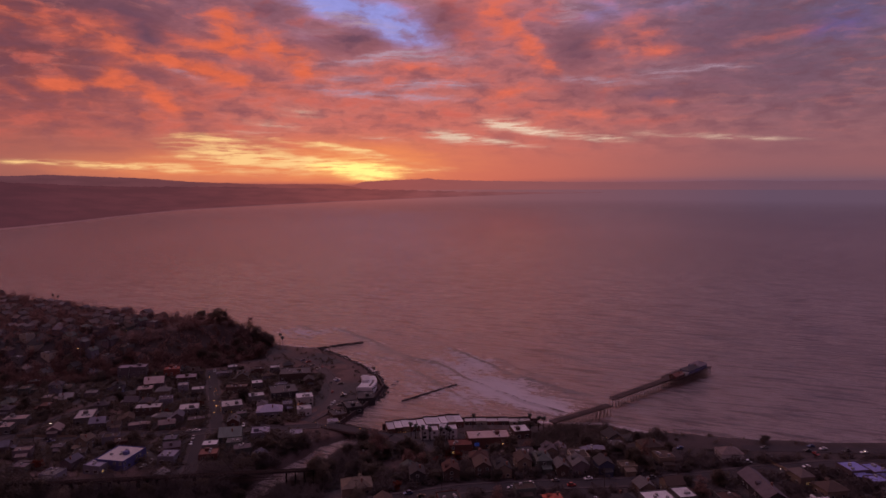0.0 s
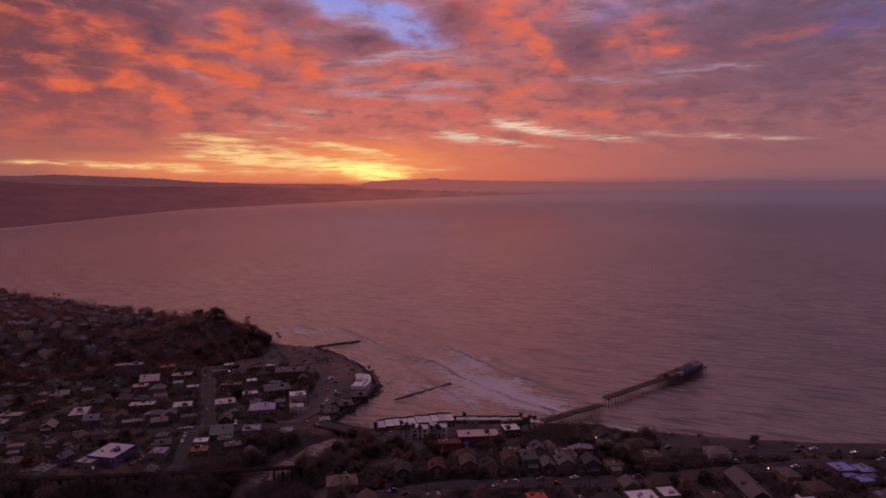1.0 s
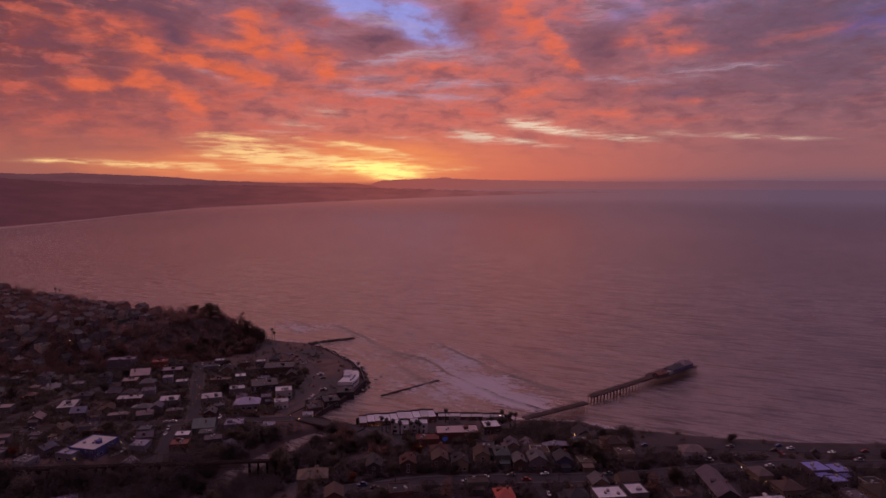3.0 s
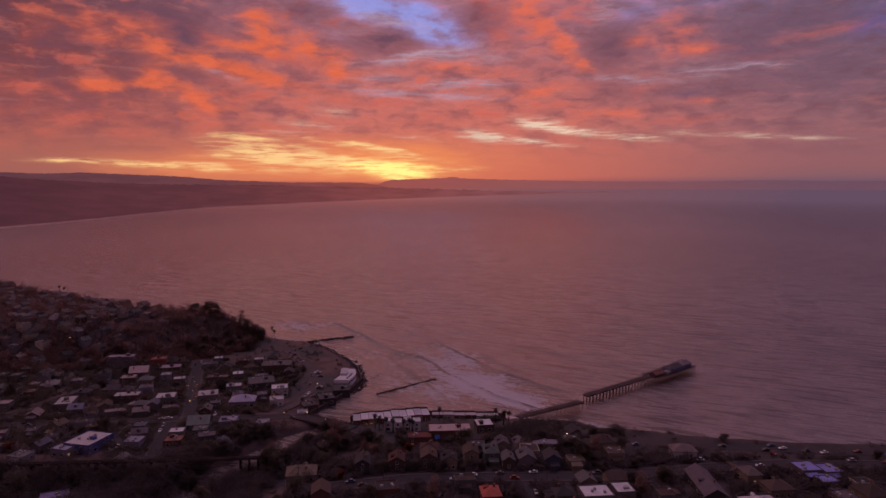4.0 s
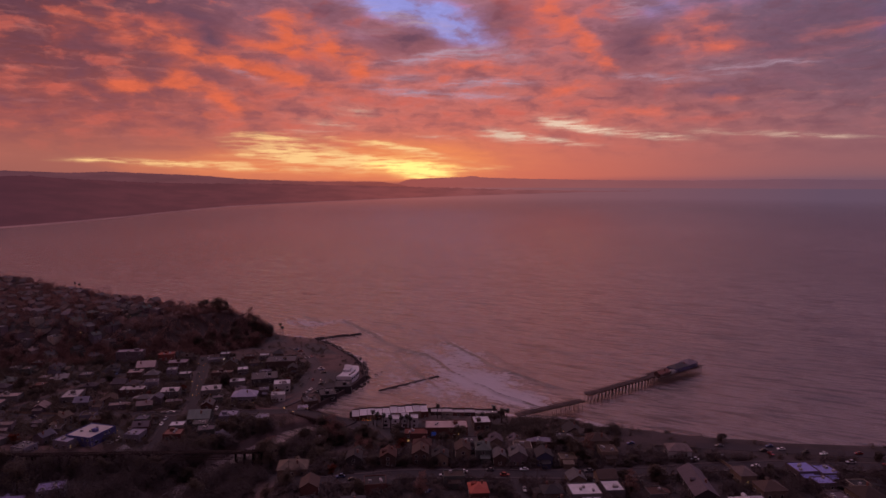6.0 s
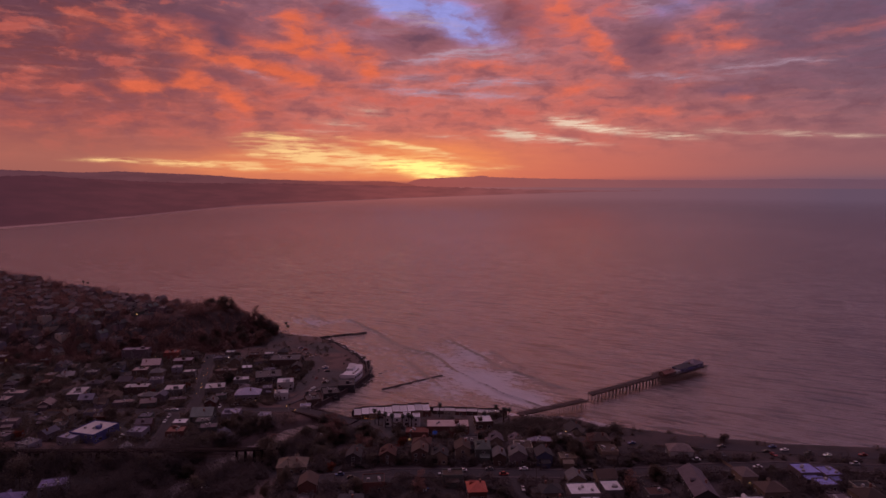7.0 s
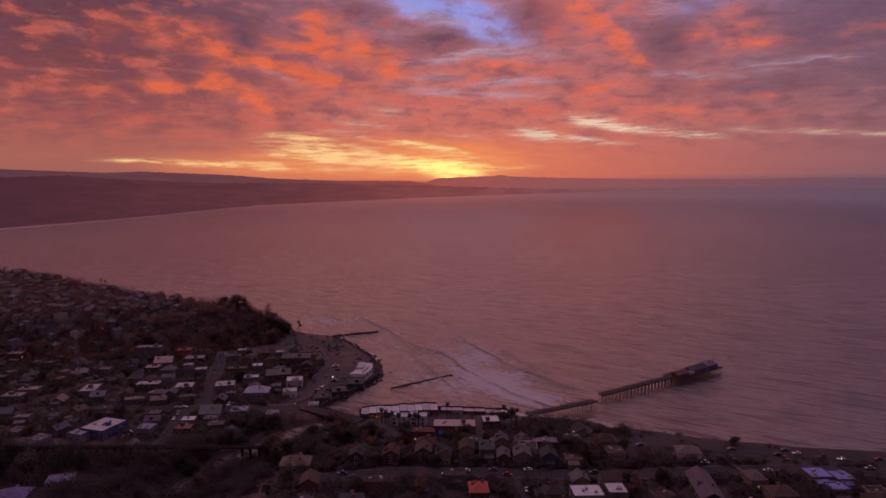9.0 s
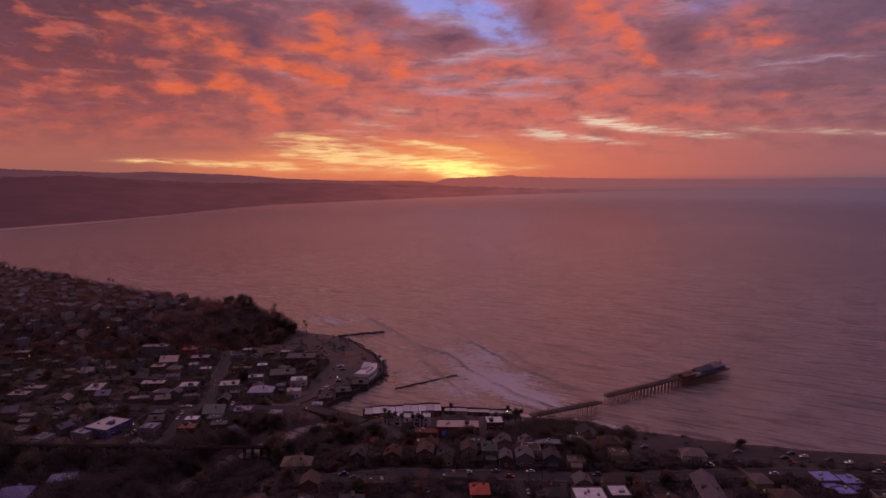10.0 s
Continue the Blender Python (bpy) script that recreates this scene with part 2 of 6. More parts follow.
# haze along and under the horizon
haze = W.mix(W.range(azim, -30.0, -6.0), lin(112, 66, 72), lin(158, 82, 78))
haze = W.mix(W.range(azim, 0.0, 26.0), haze, lin(106, 78, 98))
thick = W.range(azim, 0.0, 14.0, 0.3, 0.75)
sky = W.mix(W.range(elev, thick, -0.2), sky, haze)
bg = W.add("ShaderNodeBackground")
W.put(bg.inputs[0], W.mix(1.0, sky, (0.985, 1.055, 1.08, 1.0), "MULTIPLY"))
bg.inputs[1].default_value = 1.0
W.put(W.add("ShaderNodeOutputWorld").inputs[0], bg.outputs[0])

# ---- materials ----
MATS = {}


def material(name, colour, rough=0.8, spread=0.25, scale=0.6, big=0.05, bump=0.0, metal=0.0, each=0.0, second=None, spec=0.4):
    """A procedural surface: grain and larger stains over one base colour, with a little relief."""
    if name in MATS:
        return MATS[name]
    m = bpy.data.materials.new(name)
    m.use_nodes = True
    n = Nodes(m.node_tree)
    at = n.add("ShaderNodeTexCoord").outputs["Object"]
    grain = n.noise(at, scale, 6.0, 0.65)
    stain = n.noise(at, big, 4.0, 0.6)
    mixed = n.math("ADD", n.math("MULTIPLY", grain, 0.5), n.math("MULTIPLY", stain, 0.5))
    if each:
        mixed = n.math("ADD", mixed, n.math("MULTIPLY", n.math("SUBTRACT", n.add("ShaderNodeObjectInfo").outputs["Random"], 0.5), each))
    dark = tuple(c * (1 - spread) for c in colour[:3]) + (1.0,)
    light = tuple(min(0.95, c * (1 + spread)) for c in (second or colour)[:3]) + (1.0,)
    base = n.mix(n.range(mixed, 0.3, 0.7), dark, light)
    b = n.add("ShaderNodeBsdfPrincipled")
    n.put(b.inputs["Base Color"], base)
    n.put(b.inputs["Roughness"], n.range(grain, 0.2, 0.8, max(0.02, rough - 0.1), min(1.0, rough + 0.1)))
    b.inputs["Metallic"].default_value = metal
    b.inputs["Specular IOR Level"].default_value = spec
    if bump:
        bp = n.add("ShaderNodeBump")
        bp.inputs["Strength"].default_value = 0.6
        bp.inputs["Distance"].default_value = bump
        n.put(bp.inputs["Height"], grain)
        n.put(b.inputs["Normal"], bp.outputs[0])
    n.put(n.add("ShaderNodeOutputMaterial").inputs[0], b.outputs[0])
    MATS[name] = m
    return m


def glow(name, colour, strength):
    if name in MATS:
        return MATS[name]
    m = bpy.data.materials.new(name)
    m.use_nodes = True
    n = Nodes(m.node_tree)
    e = n.add("ShaderNodeEmission")
    e.inputs[0].default_value, e.inputs[1].default_value = colour, strength
    n.put(n.add("ShaderNodeOutputMaterial").inputs[0], e.outputs[0])
    MATS[name] = m
    return m


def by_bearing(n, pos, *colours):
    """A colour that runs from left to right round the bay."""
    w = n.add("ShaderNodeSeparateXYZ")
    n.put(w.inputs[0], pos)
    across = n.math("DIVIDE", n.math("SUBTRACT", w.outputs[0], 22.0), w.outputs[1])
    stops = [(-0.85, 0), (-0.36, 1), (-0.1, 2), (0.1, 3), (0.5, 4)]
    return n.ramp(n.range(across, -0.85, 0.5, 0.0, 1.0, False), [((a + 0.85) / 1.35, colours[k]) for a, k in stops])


def distance_material(name, colour, haze_colours, strength, shade=0.26):
    """Land kilometres off, with the lit air before it painted in as emission."""
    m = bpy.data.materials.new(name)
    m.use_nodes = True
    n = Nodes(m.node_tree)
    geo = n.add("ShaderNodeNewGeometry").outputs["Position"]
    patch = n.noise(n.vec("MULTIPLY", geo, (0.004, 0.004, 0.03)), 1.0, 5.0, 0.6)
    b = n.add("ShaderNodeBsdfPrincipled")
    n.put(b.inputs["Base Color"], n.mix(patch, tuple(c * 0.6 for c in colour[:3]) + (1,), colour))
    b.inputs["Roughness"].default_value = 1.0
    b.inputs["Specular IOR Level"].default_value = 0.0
    # haze colour by bearing, given off by the surface itself
    hue = by_bearing(n, geo, *haze_colours)
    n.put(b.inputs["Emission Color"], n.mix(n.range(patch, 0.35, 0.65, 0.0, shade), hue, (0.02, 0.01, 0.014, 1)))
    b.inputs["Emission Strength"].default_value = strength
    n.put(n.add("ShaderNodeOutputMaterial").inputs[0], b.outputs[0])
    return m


COL = dict(grey=(0.24, 0.22, 0.22), pale=(0.46, 0.42, 0.41), white=(0.62, 0.60, 0.60), brown=(0.16, 0.10, 0.08), lilac=(0.36, 0.33, 0.42),
           mauve=(0.26, 0.20, 0.23), pinkish=(0.44, 0.33, 0.31), red=(0.30, 0.08, 0.06), redbrown=(0.22, 0.09, 0.07), dark=(0.08, 0.07, 0.075),
           greygreen=(0.16, 0.18, 0.16), orange=(0.30, 0.072, 0.048), tan=(0.36, 0.27, 0.20), blue=(0.10, 0.115, 0.23), purple=(0.25, 0.25, 0.56), royal=(0.075, 0.075, 0.22), violet=(0.38, 0.32, 0.6), cream=(0.50, 0.44, 0.36), bright=(0.64, 0.61, 0.63))


def wall_mat(c):
    return material("wall_" + c, tuple((0.85 if c == "bright" else 1.0 if c == "royal" else 0.6 if c in ("white", "cream", "pale") else 0.46) * v + 0.02 * sum(COL[c]) for v in COL[c]), 0.85, 0.18, 1.2, 0.15, 0.01, each=0.3)


def old_roof_mat(c):
    return material("old_roof_" + c, tuple(v * (1.0 if c == "orange" else 0.66 if c == "purple" else 0.36) for v in COL[c]), 0.85, 0.35, 2.0, 0.25, 0.02, each=0.35)


def roof_mat(c):
    return material("roof_" + c, tuple(v * 0.74 for v in COL[c]), 0.8, 0.28, 2.0, 0.25, 0.02, each=0.25)


M_GLASS = material("window_glass", (0.02, 0.02, 0.025), 0.12, 0.2, 1.0, 0.2, spec=0.6)
M_FRAME = material("painted_frame", (0.55, 0.53, 0.52), 0.6, 0.12, 3.0)
M_DOOR = material("door_paint", (0.14, 0.09, 0.07), 0.6, 0.2, 2.0, each=0.6)
M_WOOD = material("weathered_wood", (0.06, 0.036, 0.034), 0.85, 0.4, 1.5, 0.2, 0.02, each=0.4)
M_PILE = material("wet_piles", (0.17, 0.125, 0.115), 0.8, 0.4, 1.5, 0.3, 0.02)
M_ASPHALT = material("asphalt", (0.034, 0.027, 0.031), 0.9, 0.2, 0.8, 0.06, 0.01)
M_PAVE = material("concrete_paving", (0.066, 0.05, 0.052), 0.9, 0.2, 0.8, 0.08, 0.01)
M_CONC = material("old_concrete", (0.058, 0.038, 0.037), 0.9, 0.3, 0.8, 0.12, 0.03)
M_TRESTLE = material("creosoted_timber", (0.016, 0.011, 0.011), 0.9, 0.4, 1.5, 0.2, 0.02, spec=0.05)
M_BARK = material("bark", (0.06, 0.045, 0.035), 0.95, 0.3, 3.0, 0.5, 0.02)


def leaf_material(name, dark, light):
    """Foliage: soft, and lit through from behind."""
    m = bpy.data.materials.new(name)
    m.use_nodes = True
    n = Nodes(m.node_tree)
    pos = n.add("ShaderNodeNewGeometry").outputs["Position"]
    tone = n.math("ADD", n.math("MULTIPLY", n.noise(pos, 0.25, 4.0, 0.6), 0.7), n.math("MULTIPLY", n.add("ShaderNodeObjectInfo").outputs["Random"], 0.3))
    base = n.mix(n.range(tone, 0.35, 0.7), dark + (1,), light + (1,))
    b = n.add("ShaderNodeBsdfPrincipled")
    n.put(b.inputs["Base Color"], base)
    b.inputs["Roughness"].default_value = 0.85
    b.inputs["Specular IOR Level"].default_value = 0.1
    t = n.add("ShaderNodeBsdfTranslucent")
    n.put(t.inputs[0], base)
    a = n.add("ShaderNodeMixShader")
    a.inputs[0].default_value = 0.45
    n.put(a.inputs[1], b.outputs[0])
    n.put(a.inputs[2], t.outputs[0])
    n.put(n.add("ShaderNodeOutputMaterial").inputs[0], a.outputs[0])
    return m


M_LEAF = leaf_material("leaves_dark", (0.09, 0.074, 0.064), (0.15, 0.12, 0.102))
M_LEAF2 = leaf_material("leaves_olive", (0.1, 0.08, 0.064), (0.16, 0.125, 0.1))
# haze painted into leaf colour: hill copy paler and redder, near copy darker
M_LEAFHILL = leaf_material("leaves_hill_haze", (0.175, 0.098, 0.085), (0.25, 0.145, 0.125))
M_LEAFNEAR = leaf_material("leaves_shaded", (0.08, 0.064, 0.063), (0.122, 0.096, 0.094))
M_LEAFRED = leaf_material("leaves_autumn", (0.12, 0.035, 0.025), (0.20, 0.06, 0.04))
M_PALM = material("palm_fronds", (0.04, 0.042, 0.03), 0.7, 0.3, 2.0, 0.3)
M_ROCK = material("wet_rock", (0.07, 0.046, 0.043), 0.7, 0.5, 0.6, 0.2, 0.1, each=0.5)
M_TYRE = material("tyre_rubber", (0.02, 0.02, 0.02), 0.9, 0.2, 4.0)
M_STEEL = material("steel", (0.3, 0.3, 0.32), 0.4, 0.15, 3.0, metal=0.8)
M_RAILMETAL = material("rusty_girder", (0.07, 0.045, 0.04), 0.8, 0.4, 1.0, 0.2, 0.02)
G_WARM = glow("lamp_warm", (1.0, 0.55, 0.18, 1), 4.5)
G_WHITE = glow("lamp_white", (1.0, 0.80, 0.55, 1), 9.0)
G_AMBER = glow("lamp_amber", (1.0, 0.33, 0.06, 1), 2.2)
G_COOL = glow("lamp_cool", (0.75, 0.8, 1.0, 1), 6.0)
G_RED = glow("sign_red", (1.0, 0.12, 0.04, 1), 2.0)


# ---- mesh helpers ----
class Build:
    """Collects vertices and faces for one mesh."""

    def __init__(self):
        self.v, self.f = [], []

    def add(self, verts, faces, m=None):
        k = len(self.v)
        self.v += [tuple(m @ Vector(p)) for p in verts] if m is not None else [tuple(p) for p in verts]
        self.f += [tuple(i + k for i in f) for f in faces]
        return self

    def box(self, x0, y0, z0, x1, y1, z1, m=None):
        return self.add([(x0, y0, z0), (x1, y0, z0), (x1, y1, z0), (x0, y1, z0), (x0, y0, z1), (x1, y0, z1), (x1, y1, z1), (x0, y1, z1)],
                        [(3, 2, 1, 0), (4, 5, 6, 7), (0, 1, 5, 4), (1, 2, 6, 5), (2, 3, 7, 6), (3, 0, 4, 7)], m)

    def tube(self, points, radii, n=7, caps=True):
        """A tapered tube through points."""
        rings = []
        for i, p in enumerate(points):
            p = Vector(p)
            a, b = Vector(points[max(0, i - 1)]), Vector(points[min(len(points) - 1, i + 1)])
            t = (b - a).normalized()
            u = t.cross(Vector((0.31, 0.95, 0.05))).normalized()
            w = t.cross(u)
            rings.append([p + (u * math.cos(2 * math.pi * k / n) + w * math.sin(2 * math.pi * k / n)) * radii[i] for k in range(n)])
        faces = [(i * n + k, i * n + (k + 1) % n, (i + 1) * n + (k + 1) % n, (i + 1) * n + k) for i in range(len(points) - 1) for k in range(n)]
        if caps:
            faces += [tuple(range(n))[::-1], tuple((len(points) - 1) * n + k for k in range(n))]
        return self.add([q for r in rings for q in r], faces)

    def mesh(self, name, mat, smooth=False):
        me = bpy.data.meshes.new(name)
        me.from_pydata(self.v, [], self.f)
        if mat:
            me.materials.append(mat)
        if smooth:
            me.polygons.foreach_set("use_smooth", [True] * len(me.polygons))
        me.update()
        return me


def part(name, mesh, parent, m=None, label=""):
    """One mesh object under a thing or a part."""
    ob = new(name, mesh)
    ob.parent = parent
    if m is not None:
        ob.matrix_basis = m
    return tagged(ob, label)


def thing(name, m, label, category, group="", kind=""):
    ob = new(name)
    ob.empty_display_size = 0.5
    ob.matrix_basis = m
    return tagged(ob, label, category, group, kind)


# ---- the lie of the land ----
COAST = [(900, 402), (400, 416), (290, 421), (210, 428), (160, 438), (132, 450), (112, 468), (62, 473), (-2, 479), (-51, 465), (-60, 452), (-84, 473), (-72, 502),
         (-62, 528), (-57, 558), (-66, 597), (-82, 630), (-112, 674), (-137, 703), (-175, 716), (-200, 733), (-254, 742), (-330, 762), (-420, 812), (-520, 868),
         (-640, 945), (-900, 1040), (-1600, 1330), (-4000, 2000), (-4000, -4000), (4000, -4000), (4000, 300)]
HILL = [(-192, 700), (-190, 655), (-215, 622), (-260, 600), (-330, 574), (-420, 548), (-600, 500), (-1200, 400), (-3500, 300), (-3500, 1800), (-1580, 1290), (-880, 1010),
        (-630, 920), (-505, 845), (-405, 788), (-320, 738), (-250, 718)]
BLUFF = [(-72, 250), (-70, 335), (-45, 368), (15, 388), (60, 398), (100, 405), (125, 424), (147, 419), (180, 409), (223, 404), (275, 402), (400, 397), (900, 380), (3500, 260),
         (3500, -3500), (-400, -3500), (-300, 0), (-150, 200)]
CREEK = [(-62, 452), (-72, 440), (-86, 428), (-92, 413), (-102, 397), (-112, 378), (-118, 358), (-126, 325), (-150, 260), (-200, 120), (-260, -100)]


def near_line(points, X, Y, closed=False):
    best = np.full(np.shape(X), 1e9)
    last = len(points) if closed else len(points) - 1
    for i in range(last):
        (x0, y0), (x1, y1) = points[i], points[(i + 1) % len(points)]
        dx, dy = x1 - x0, y1 - y0
        t = np.clip(((X - x0) * dx + (Y - y0) * dy) / (dx * dx + dy * dy), 0, 1)
        best = np.minimum(best, np.hypot(X - x0 - t * dx, Y - y0 - t * dy))
    return best


def inside(points, X, Y):
    odd = np.zeros(np.shape(X), bool)
    for i in range(len(points)):
        (x0, y0), (x1, y1) = points[i], points[(i + 1) % len(points)]
        if y0 != y1:
            odd ^= ((y0 > Y) != (y1 > Y)) & (X < (x1 - x0) * (Y - y0) / (y1 - y0) + x0)
    return odd


def signed(points, X, Y):
    d = near_line(points, X, Y, True)
    return np.where(inside(points, X, Y), d, -d)


def smooth(a, b, x):
    t = np.clip((x - a) / (b - a), 0, 1)
    return t * t * (3 - 2 * t)


def ripple(X, Y, s, seed=0.0):
    """Soft uneven ground, from a few crossed waves."""
    return (np.sin(X / s + 1.3 * np.sin(Y / (s * 1.7) + seed)) + np.sin(Y / (s * 0.8) + 1.7 * np.sin(X / (s * 1.3) + seed * 2.1))) * 0.5


def land_height(X, Y):
    X, Y = np.asarray(X, float), np.asarray(Y, float)
    z = np.clip(signed(COAST, X, Y) * 0.22, -4.0, 4.0)
    hill = signed(HILL, X, Y)
    # the town side rises more gently than the sea cliff
    town_side = smooth(-30, 40, near_line(HILL[8:], X, Y) - near_line(HILL[2:8], X, Y))
    z = z + smooth(-4, 26 + 40 * town_side, hill) * 30.0 + smooth(30, 300, hill) * 9.0
    bluff = signed(BLUFF, X, Y)
    z = z + smooth(-3, 16, bluff) * 14.0 + smooth(20, 400, bluff) * 3.0
    z = z + ripple(X, Y, 23.0) * 0.35 * smooth(1.0, 4.0, z)
    c = near_line(CREEK[:8], X, Y)
    return -1.6 + (z + 1.6) * smooth(4.5, 12.0, c)


def steps(*runs):
    out = []
    for a, b, s in runs:
        out += list(np.arange(a, b, s))
    return np.array(out + [runs[-1][1]])


GX = steps((-4000, -1000, 200), (-1000, -620, 20), (-620, 320, 4), (320, 700, 20), (700, 4000, 200))
GY = steps((-4000, -200, 200), (-200, 240, 20), (240, 960, 4), (960, 1400, 20), (1400, 4000, 200))
GZ = land_height(*np.meshgrid(GX, GY))


def gz(x, y):
    """Height of the built ground sheet."""
    i = min(max(int(np.searchsorted(GX, x)) - 1, 0), len(GX) - 2)
    j = min(max(int(np.searchsorted(GY, y)) - 1, 0), len(GY) - 2)
    u, v = (x - GX[i]) / (GX[i + 1] - GX[i]), (y - GY[j]) / (GY[j + 1] - GY[j])
    return float((GZ[j, i] * (1 - u) + GZ[j, i + 1] * u) * (1 - v) + (GZ[j + 1, i] * (1 - u) + GZ[j + 1, i + 1] * u) * v)


def sheet(name, X, Y, Z, mat, keep=None):
    rows, cols = X.shape
    idx = np.arange(rows * cols).reshape(rows, cols)
    q = np.stack([idx[:-1, :-1], idx[:-1, 1:], idx[1:, 1:], idx[1:, :-1]], -1).reshape(-1, 4)
    if keep is not None:
        q = q[keep.reshape(-1)]
    me = bpy.data.meshes.new(name)
    me.from_pydata(np.stack([X, Y, Z], -1).reshape(-1, 3).tolist(), [], q.tolist())
    me.materials.append(mat)
    me.polygons.foreach_set("use_smooth", [True] * len(me.polygons))
    me.update()
    return new(name, me)


def ground_material():
    m = bpy.data.materials.new("town_ground")
    m.use_nodes = True
    n = Nodes(m.node_tree)
    pos = n.add("ShaderNodeNewGeometry").outputs["Position"]
    fine, mid, big = n.noise(pos, 0.35, 6.0, 0.65), n.noise(pos, 0.06, 5.0, 0.6), n.noise(pos, 0.015, 3.0, 0.5)
    s = n.add("ShaderNodeSeparateXYZ")
    n.put(s.inputs[0], pos)
    earth = n.mix(n.range(mid, 0.4, 0.6), (0.066, 0.037, 0.033, 1), (0.122, 0.071, 0.063, 1))
    paved = n.mix(n.range(fine, 0.35, 0.65), (0.032, 0.028, 0.03, 1), (0.06, 0.052, 0.054, 1))
    town = n.mix(n.range(big, 0.42, 0.58), earth, paved)
    grass = n.mix(n.range(mid, 0.42, 0.6), (0.025, 0.018, 0.018, 1), (0.048, 0.032, 0.033, 1))
    town = n.mix(n.math("MULTIPLY", n.range(s.outputs[2], 9.0, 13.0), n.range(s.outputs[2], 27.0, 22.0)), town, grass)
    sand = n.mix(fine, (0.058, 0.032, 0.032, 1), (0.094, 0.054, 0.05, 1))
    low = n.range(n.math("ADD", s.outputs[2], n.math("MULTIPLY", fine, 1.2)), 2.8, 4.0)
    base = n.mix(low, sand, town)
    nz = n.add("ShaderNodeSeparateXYZ")
    n.put(nz.inputs[0], n.add("ShaderNodeNewGeometry").outputs["Normal"])
    base = n.mix(n.range(nz.outputs[2], 0.93, 0.8), base, n.mix(mid, (0.032, 0.02, 0.018, 1), (0.066, 0.041, 0.036, 1)))
    b = n.add("ShaderNodeBsdfPrincipled")
    n.put(b.inputs["Base Color"], base)
    b.inputs["Roughness"].default_value = 0.92
    bp = n.add("ShaderNodeBump")
    bp.inputs["Distance"].default_value = 0.4
    n.put(bp.inputs["Height"], fine)
    n.put(b.inputs["Normal"], bp.outputs[0])
    n.put(n.add("ShaderNodeOutputMaterial").inputs[0], b.outputs[0])
    return m


tagged(sheet("ground", *np.meshgrid(GX, GY), GZ, ground_material()), "dark town ground of earth, paving and sand", "ground", kind="structure")

# ---- sea: one sheet from the beach to the horizon ----
EYE = (22.0, 0.0, 170.0)
# beyond 3 km distances close up, so that the bay and its far coast end within five kilometres
def closer(D):
    D = np.asarray(D, float)
    return np.where(D < 3000, D, 3000 + 1780 * (1 - np.exp(-(D - 3000) / 1780)))


def far_place(az, D, z=0.0):
    """The place of a point at bearing az (degrees) and true distance D, brought closer along its line of sight."""
    k = closer(D) / D
    a = np.radians(az)
    return EYE[0] + np.sin(a) * D * k, EYE[1] + np.cos(a) * D * k, EYE[2] + (z - EYE[2]) * k


